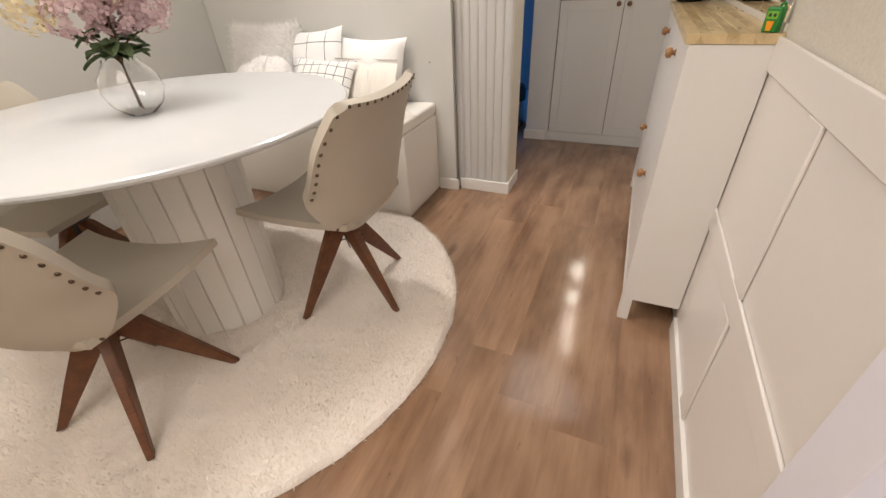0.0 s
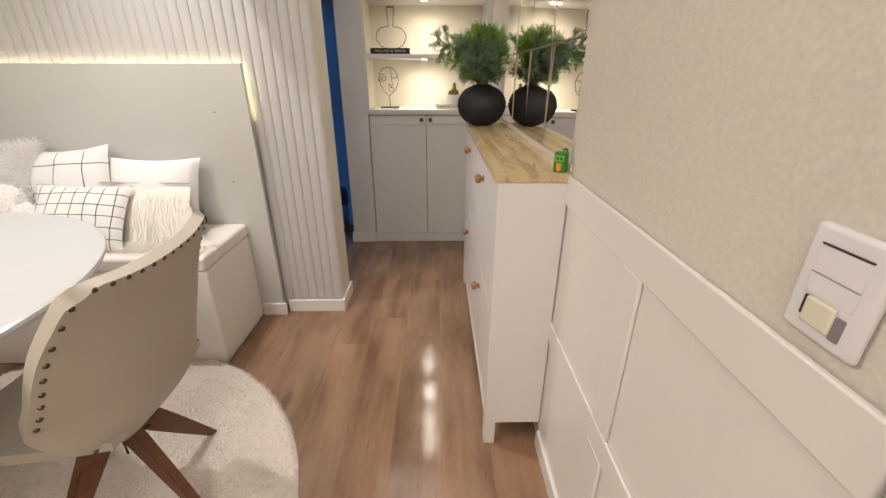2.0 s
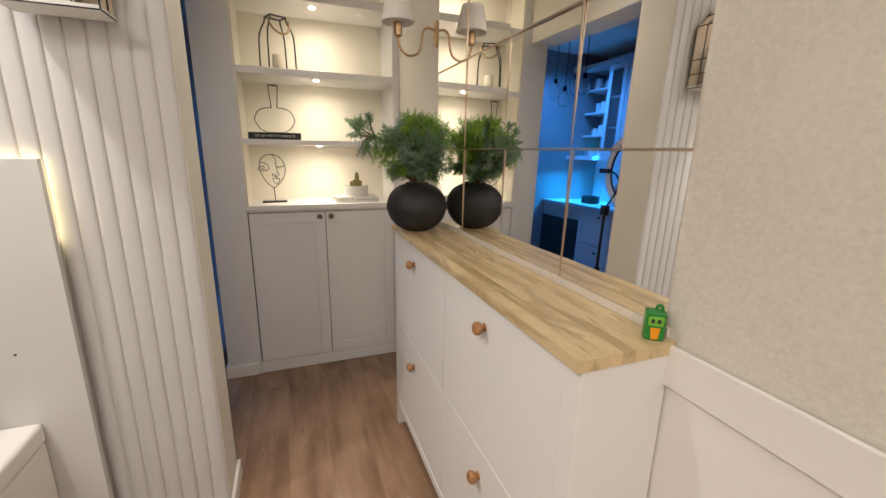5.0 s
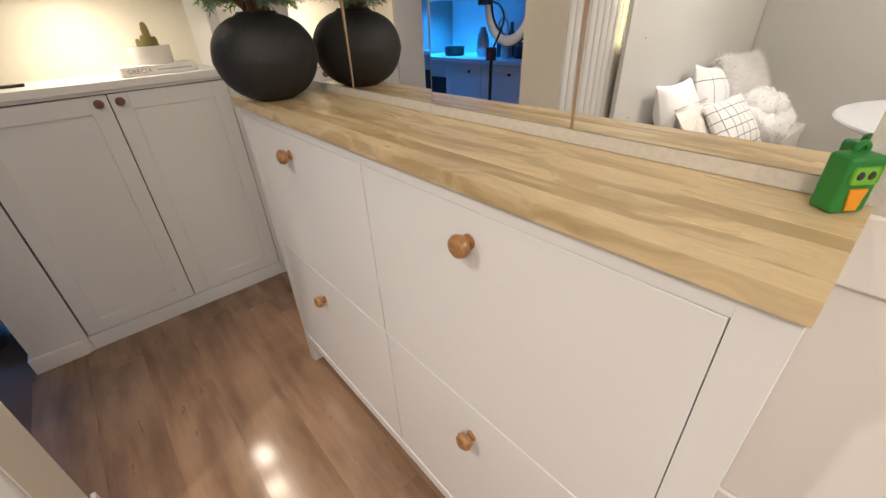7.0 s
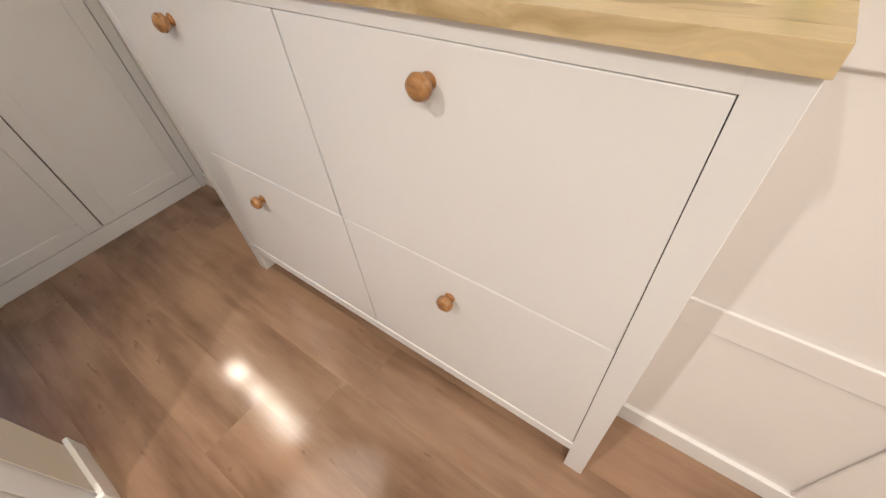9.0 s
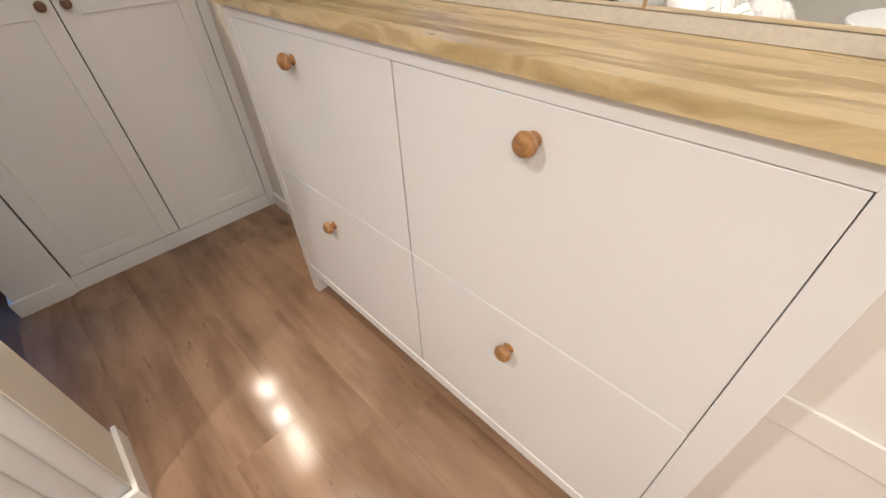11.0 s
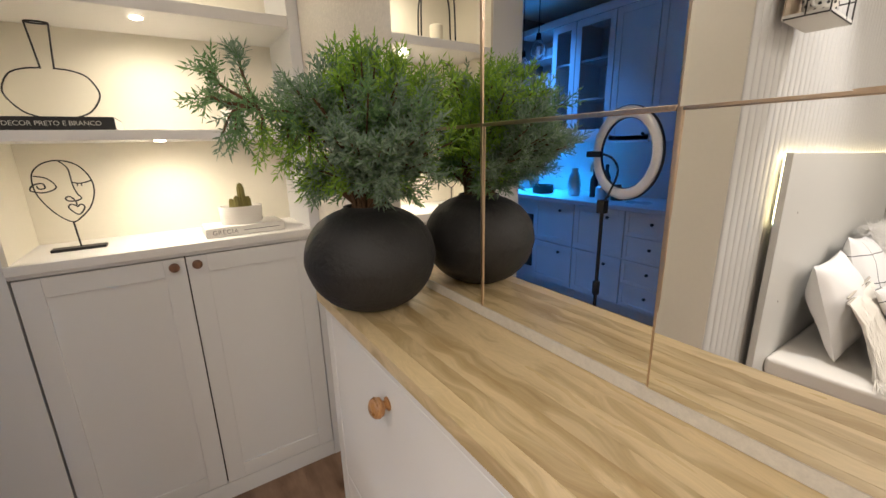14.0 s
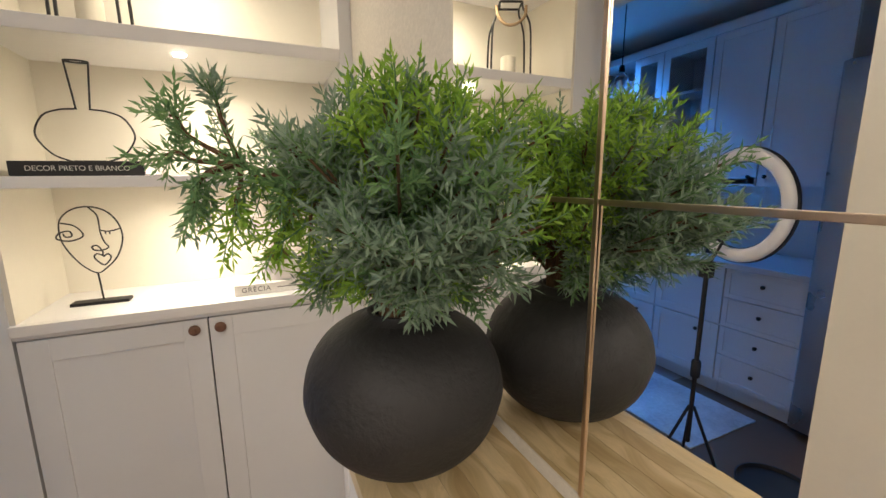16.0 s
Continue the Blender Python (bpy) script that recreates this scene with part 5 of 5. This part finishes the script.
hf = thing("flower_bunch", "pink artificial flowers with green leaves in a dotted mug", "flowers", m=pose(-0.605, 2.325, 1.80))
for x, y, z, r in ((-0.055, -0.01, 0.055, 0.034), (-0.02, -0.03, 0.06, 0.03), (0.04, -0.015, 0.06, 0.034), (-0.075, -0.02, 0.03, 0.026), (0.005, -0.02, 0.035, 0.024)):
    bloom(hf, (x, y, z), r, PINK, rng, 40)
    part("stem", tube([(0, 0, -0.05), (x * 0.5, y * 0.5, 0.02), (x, y, z)], 0.002, 5), MID, hf)
for a, e in ((1.4, 1.2), (2.2, 0.6), (0.4, 0.3), (-0.4, 0.1), (3.4, 0.7), (-1.2, 0.2), (0.9, 0.9)):
    broad_leaf(hf, (0, -0.005, 0.02), (math.cos(a), math.sin(a) * 0.5 - 0.2, e), 0.085, 0.02, MID)

# ---- light switch ----
swp = thing("light_switch", "white plastic switch plate on the plaster wall", "light switch", m=pose(XR - 0.0005, 0.639, 1.112))
part("plate", box(-0.010, 0.0, -0.041, 0.041, -0.058, 0.058, 0.006, segments=3), PLASTIC, swp)
part("module", box(-0.012, -0.0095, -0.025, 0.025, 0.010, 0.038, 0.001), PLASTIC, swp)
part("module", box(-0.0118, -0.0095, -0.025, 0.025, -0.012, 0.0095, 0.001), PLASTIC, swp)
part("slot", box(-0.0122, -0.0100, -0.025, 0.025, 0.0384, 0.0400), DARKGREY, swp)
part("seam", box(-0.0121, -0.0112, -0.025, 0.025, 0.0090, 0.0102), paint("grey_seam", (0.35, 0.33, 0.33), 0.5), swp)
rk = box(-0.0145, -0.0095, -0.014, 0.018, -0.042, -0.014, 0.0025, segments=3)
part("rocker", rk, paint("ivory_rocker", (0.76, 0.70, 0.55), 0.3), swp, "ivory rocker button")
part("rocker_slot", box(-0.0122, -0.0098, 0.0195, 0.0215, -0.036, -0.015), DARKGREY, swp)
part("rocker_recess", box(-0.0122, -0.0098, -0.0235, -0.0145, -0.044, -0.020), paint("grey_recess", (0.24, 0.22, 0.23), 0.5), swp)

# ---- green toy ----
toy = thing("green_toy_block", "small green plastic toy box with an orange front", "toy", m=pose(0.533, 1.455, SZ1 + 0.0005, 0, 0, -38))
toy.scale = (0.60, 0.66, 0.73)
part("body", box(-0.029, 0.029, -0.020, 0.020, 0.0, 0.078, 0.006, segments=3), GREEN, toy)
part("face_plate", box(-0.022, 0.022, -0.0222, -0.0195, 0.042, 0.066, 0.004), LIME, toy)
for x in (-0.009, 0.009):
    part("eye", join(bmesh.new(), lathe([(0, 0.002), (0.005, 0.0015), (0.006, 0)], 14), Matrix.Translation((x, -0.0222, 0.054)) @ pose(0, 0, 0, 90)), DARKGREY, toy)
ob_ = bmesh.new()
q = [ob_.verts.new((x, y, z)) for y in (-0.0235, -0.0195) for x, z in ((-0.009, 0.006), (0.009, 0.006), (0.014, 0.036), (-0.014, 0.036))]
ob_.faces.new(q[:4])
ob_.faces.new(q[4:][::-1])
for k in range(4):
    ob_.faces.new((q[k], q[(k + 1) % 4], q[4 + (k + 1) % 4], q[4 + k]))
part("orange_front", ob_, ORANGE, toy, "orange front panel")
part("loop", tube(smooth_line([(0.004, 0.01, 0.074), (0.004, 0.01, 0.084), (0.012, 0.01, 0.088), (0.020, 0.01, 0.084), (0.020, 0.01, 0.074)], 5), 0.0045, 8), GREEN, toy)

# ---- kitchen ----
KX, KW = -1.83, -2.45


def kitchen_front(y0, y1, z0, z1, x, parent, name="door", knobs=((0.5, 0.8),), mat=None, w=0.05):
    """A framed front that faces +x."""
    mat = mat or KITCHEN
    bm = box(x - 0.018, x, y0, y0 + w, z0, z1, 0.0015)
    box(x - 0.018, x, y1 - w, y1, z0, z1, 0.0015, bm)
    box(x - 0.018, x, y0 + w, y1 - w, z0, z0 + w, 0.0015, bm)
    box(x - 0.018, x, y0 + w, y1 - w, z1 - w, z1, 0.0015, bm)
    box(x - 0.017, x - 0.006, y0 + w - 0.003, y1 - w + 0.003, z0 + w - 0.003, z1 - w + 0.003, 0, bm)
    d = part(name, bm, mat, parent)
    for u, v in knobs:
        k = part("knob", lathe([(r * 0.75, z * 0.75) for r, z in KNOB], 14), WIRE, None)
        k.parent = d
        k.matrix_local = Matrix.Translation((x, y0 + (y1 - y0) * u, z0 + (z1 - z0) * v)) @ pose(0, 0, 0, 0, -90, 0)
    return d


for y0, y1, kind in ((3.225, 3.665, "drawers"), (3.67, 4.145, "doors"), (4.15, 4.62, "doors"), (4.625, 5.155, "oven")):
    u = thing("kitchen_unit", "white framed kitchen base unit in blue light", "cabinet", "kitchen base units")
    part("carcass", box(KW + 0.001, KX - 0.02, y0, y1, 0.10, 0.868), KITCHEN, u)
    part("kickboard", box(KW + 0.05, KX - 0.06, y0, y1, 0.0, 0.0995), KITCHEN, u)
    if kind == "drawers":
        for k in range(4):
            z0 = 0.105 + 0.191 * k
            kitchen_front(y0 + 0.003, y1 - 0.003, z0, z0 + 0.187, KX, u, "drawer", ((0.5, 0.6),), w=0.03)
    elif kind == "doors":
        kitchen_front(y0 + 0.003, y1 - 0.003, 0.49, 0.865, KX, u, "door", ((0.3, 0.82),))
        kitchen_front(y0 + 0.003, y1 - 0.003, 0.105, 0.482, KX, u, "door", ((0.3, 0.82),))
    else:
        part("oven_door", box(KX - 0.019, KX, y0 + 0.01, y1 - 0.01, 0.20, 0.72, 0.004), DARKGREY, u, "black glass oven door")
tagged(part("kitchen_worktop", box(KW + 0.001, KX + 0.025, 3.222, 5.158, 0.869, 0.905, 0.003), STONE), "pale stone kitchen worktop in blue light", "worktop")
for y0, y1, glazed in ((3.31, 3.70, False), (3.705, 4.06, False), (4.065, 4.45, True), (4.455, 4.72, True)):
    u = thing("wall_unit", "tall framed kitchen wall unit in blue light", "cabinet", "kitchen wall units")
    x = -2.10
    if glazed:
        part("back", box(KW + 0.001, KW + 0.012, y0, y1, 1.44, 2.40), KITCHEN, u)
        for a, b in ((y0, y0 + 0.018), (y1 - 0.018, y1)):
            part("side", box(KW + 0.013, x - 0.019, a, b, 1.44, 2.40), KITCHEN, u)
        for z in (1.44, 1.74, 2.06, 2.382):
            part("shelf", box(KW + 0.013, x - 0.021, y0 + 0.0185, y1 - 0.0185, z, z + 0.018), KITCHEN, u)
        w, bm = 0.055, bmesh.new()
        for a in ((y0 + .002, y0 + w, 1.44, 2.40), (y1 - w, y1 - .002, 1.44, 2.40), (y0 + w, y1 - w, 1.44, 1.44 + w), (y0 + w, y1 - w, 2.40 - w, 2.40)):
            box(x - 0.018, x, *a, 0.001, bm)
        dd = part("door_frame", bm, KITCHEN, u)
        part("pane", box(x - 0.010, x - 0.006, y0 + w - 0.003, y1 - w + 0.003, 1.44 + w - 0.003, 2.40 - w + 0.003), GLASS, dd)
    else:
        part("carcass", box(KW + 0.001, x - 0.0185, y0, y1, 1.38, 2.40), KITCHEN, u)
        kitchen_front(y0 + 0.002, y1 - 0.002, 1.38, 2.40, x, u, "door", ((0.88 if y0 < 3.5 else 0.12, 0.06),))
tagged(part("kitchen_valance", box(-2.118, -2.10, 3.71, 5.155, 1.392, 1.4395, 0.002), KITCHEN), "painted light valance under the kitchen wall units", "trim", kind="structure")
tagged(part("kitchen_cornice", box(KW + 0.001, -2.08, 3.31, 5.158, 2.4005, 2.46, 0.004), KITCHEN), "painted cornice over the kitchen wall units", "trim", kind="structure")
rng = random.Random(9)
for z in (1.40, 1.66, 1.92, 2.18):
    s = tagged(part("kitchen_shelf", box(KW + 0.001, -2.18, 4.725, 5.155, z, z + 0.022, 0.002), KITCHEN), "open kitchen shelf with mugs in blue light", "shelf", "open kitchen shelves")
    for k in range(3):
        mg = thing("mug", "pale mug on an open kitchen shelf", "mug", "mugs on the kitchen shelves", pose(-2.28 + rng.uniform(-0.03, 0.03), 4.79 + 0.13 * k, z + 0.0225, 0, 0, rng.uniform(0, 360)))
        hgt = rng.uniform(0.08, 0.13)
        part("mug_body", lathe([(0, 0), (0.036, 0), (0.04, 0.004), (0.041, hgt), (0.037, hgt), (0.036, 0.01), (0, 0.01)], 20), PORCELAIN, mg)
        part("handle", tube(smooth_line([(0.040, 0, hgt * 0.8), (0.065, 0, hgt * 0.75), (0.065, 0, hgt * 0.3), (0.04, 0, hgt * 0.2)], 4), 0.005, 6), PORCELAIN, mg)


def bottle(label, x, y, prof, mat, name="bottle"):
    return tagged(part(name, lathe(prof, 24), mat, m=pose(x, y, 0.9055)), label, name.replace("_", " "))


JUG = [(0, 0), (0.05, 0), (0.055, 0.01), (0.06, 0.12), (0.045, 0.19), (0.028, 0.22), (0.03, 0.25), (0, 0.255)]
BTL = [(0, 0), (0.03, 0), (0.033, 0.005), (0.033, 0.15), (0.014, 0.20), (0.014, 0.25), (0, 0.252)]
JAR = [(0, 0), (0.045, 0), (0.048, 0.006), (0.048, 0.10), (0.03, 0.115), (0.03, 0.13), (0, 0.132)]
bottle("blue-lit kettle on the kitchen worktop", -2.10, 4.38, JUG, STEEL, "kettle")
bottle("dark bottle on the kitchen worktop", -2.12, 4.18, BTL, DARKGREY)
bottle("dark bottle on the kitchen worktop", -2.18, 4.10, [(r * 1.1, z * 1.15) for r, z in BTL], DARKGREY)
bottle("steel jar on the kitchen worktop", -2.05, 4.05, JAR, STEEL, "jar")
bottle("dark jar on the kitchen worktop", -2.08, 3.92, JAR, DARKGREY, "jar")
bottle("steel pan on the kitchen worktop", -2.05, 4.72, [(0, 0), (0.09, 0), (0.10, 0.01), (0.10, 0.075), (0.105, 0.08), (0.097, 0.08), (0.094, 0.012), (0, 0.01)], DARKGREY, "pan")
tap = thing("kitchen_tap", "curved steel kitchen tap on the worktop", "tap", m=pose(-2.30, 4.24, 0.9055))
part("spout", tube(smooth_line([(0, 0, 0), (0, 0, 0.22), (0.03, 0, 0.30), (0.09, 0, 0.32), (0.14, 0, 0.28), (0.15, 0, 0.22)], 5), 0.011, 10), STEEL, tap)
part("base", lathe([(0, 0), (0.026, 0), (0.024, 0.02), (0, 0.02)], 20), STEEL, tap)
fr = thing("tall_unit", "tall dark grey-blue fridge beside the kitchen drawers", "fridge")
part("body", box(KW + 0.001, -1.80, 2.66, 3.215, 0.02, 2.0, 0.01), DARKGREY, fr)
part("fridge_door", box(-1.799, -1.76, 2.662, 3.213, 0.05, 1.99, 0.012), STEEL, fr)
for k in range(3):
    pn = thing("pendant_lamp", "unlit globe pendant lamp hanging on a thin black cord", "pendant lamp", "kitchen pendants", pose(-1.35, 4.17 + 0.155 * k, 0))
    z = 2.02 - 0.09 * (k % 2)
    part("cord", tube([(0, 0, H - 0.002), (0, 0, z + 0.13)], 0.0035, 6), WIRE, pn)
    part("cap", lathe([(0, z + 0.135), (0.016, z + 0.13), (0.02, z + 0.09), (0, z + 0.085)], 16), WIRE, pn)
    part("globe", lathe([(0, z - 0.055), (0.03, z - 0.048), (0.052, z - 0.02), (0.058, z + 0.01), (0.05, z + 0.045), (0.022, z + 0.085), (0.019, z + 0.085), (0.047, z + 0.045), (0.055, z + 0.01), (0.049, z - 0.018), (0.028, z - 0.045), (0, z - 0.052)], 24), GLASS, pn)

# ring light on a tripod just inside the kitchen
rx, ry, rz = -0.95, 3.15, 1.312
rl = thing("ring_light", "unlit white ring light on a black tripod", "ring light")
RO, RI = 0.236, 0.180
prof = []
for k in range(14):
    a = 2 * math.pi * k / 14
    prof.append(((RO + RI) / 2 + (RO - RI) / 2 * math.cos(a), 0.014 * math.sin(a)))
ringm = Matrix.Translation((rx, ry, rz)) @ pose(0, 0, 0, 0, 90, 14)
part("ring", lathe(prof + prof[:1], 64, ringm), PLASTIC, rl, "white plastic diffuser ring")
part("ring_back", lathe([(RI - 0.003, -0.016), (RO + 0.004, -0.016), (RO + 0.004, -0.004), (RI - 0.003, -0.004), (RI - 0.003, -0.016)], 64, ringm), DARKGREY, rl)
px_, py_ = rx + 0.08, ry + 0.055
part("pole", tube([(px_ - 0.01, py_, 0.22), (px_ - 0.01, py_, rz - RO - 0.02)], 0.010, 12), WIRE, rl)
part("collar", lathe([(0, 0.54), (0.018, 0.54), (0.02, 0.55), (0.02, 0.61), (0.016, 0.62), (0, 0.62)], 16, Matrix.Translation((px_ - 0.01, py_, 0))), WIRE, rl)
part("head", box(px_ - 0.032, px_ + 0.012, py_ - 0.022, py_ + 0.022, rz - RO - 0.075, rz - RO - 0.004, 0.004), WIRE, rl)
for k in range(3):
    a = k * 2.094 + 0.4
    part("leg", tube([(px_ - 0.01 + 0.01 * math.cos(a), py_ + 0.01 * math.sin(a), 0.40), (px_ - 0.01 + 0.2 * math.cos(a), py_ + 0.2 * math.sin(a), 0.006)], 0.007, 8), WIRE, rl)
part("phone_clip", box(rx - 0.01, rx + 0.02, ry + RI - 0.05, ry + RI + 0.04, rz - 0.02, rz + 0.012, 0.004), WIRE, rl)
part("phone_arm", tube(smooth_line([(rx, ry + RI - 0.04, rz), (rx, ry + 0.06, rz - 0.03), (rx, ry + 0.03, rz - 0.11), (px_ - 0.01, py_, rz - RO - 0.03)], 5), 0.006, 8), WIRE, rl)
bn = thing("waste_bin", "steel waste bin with a dark lid in the kitchen", "bin", m=pose(-0.745, 3.86, 0))
part("drum", lathe([(0, 0.0), (0.11, 0.0), (0.115, 0.01), (0.115, 0.22), (0, 0.22)], 32), STEEL, bn)
part("lid", lathe([(0.118, 0.2205), (0.118, 0.30), (0.10, 0.35), (0.04, 0.38), (0, 0.385)], 32), DARKGREY, bn)
mat_ = tagged(part("floor_mat", box(-1.75, -1.15, 3.35, 4.25, -0.0025, 0.006, 0.003), paint("speckled_mat", (0.55, 0.55, 0.55), 0.8, vary=0.4, grain=50)), "pale speckled floor mat before the kitchen units", "mat")

tray = tagged(part("round_tray", lathe([(0, 0.0), (0.15, 0.0), (0.16, 0.012), (0.16, 0.03), (0.152, 0.03), (0.148, 0.012), (0, 0.010)], 36), DARKGREY, m=pose(-1.22, 2.99, 0.0)), "flat black round tray on the kitchen floor", "tray")

# trailing plant on the side wall
tp = thing("hanging_plant", "dark trailing plant hanging on the side wall above the bench", "plant", m=pose(-2.50, 2.05, 2.0))
part("planter", lathe([(0, 0.0), (0.05, 0.0), (0.06, 0.01), (0.07, 0.12), (0.066, 0.12), (0.056, 0.02), (0, 0.02)], 28), PORCELAIN, tp)
rng = random.Random(12)
for k in range(9):
    a = rng.uniform(-1.5, 1.6)
    L = rng.uniform(0.25, 0.55)
    line = [Vector((0.03 * math.cos(a), 0.03 * math.sin(a), 0.11)), Vector((0.07 * math.cos(a), 0.08 * math.sin(a), 0.14)), Vector((0.085 * math.cos(a), 0.13 * math.sin(a), 0.0)), Vector((0.07 * math.cos(a), 0.16 * math.sin(a), 0.1 - L))]
    line = [Vector((max(v.x, -0.03), v.y, v.z)) for v in line]
    pts = smooth_line(line, 8)
    vine = part("vine", tube(pts, 0.0018, 5), BARK, tp)
    for p in pts[8::2]:
        lf = broad_leaf(vine, p, (rng.uniform(-0.2, 0.6), rng.uniform(-1, 1), rng.uniform(-0.7, 0.3)), 0.04, 0.012, MID)
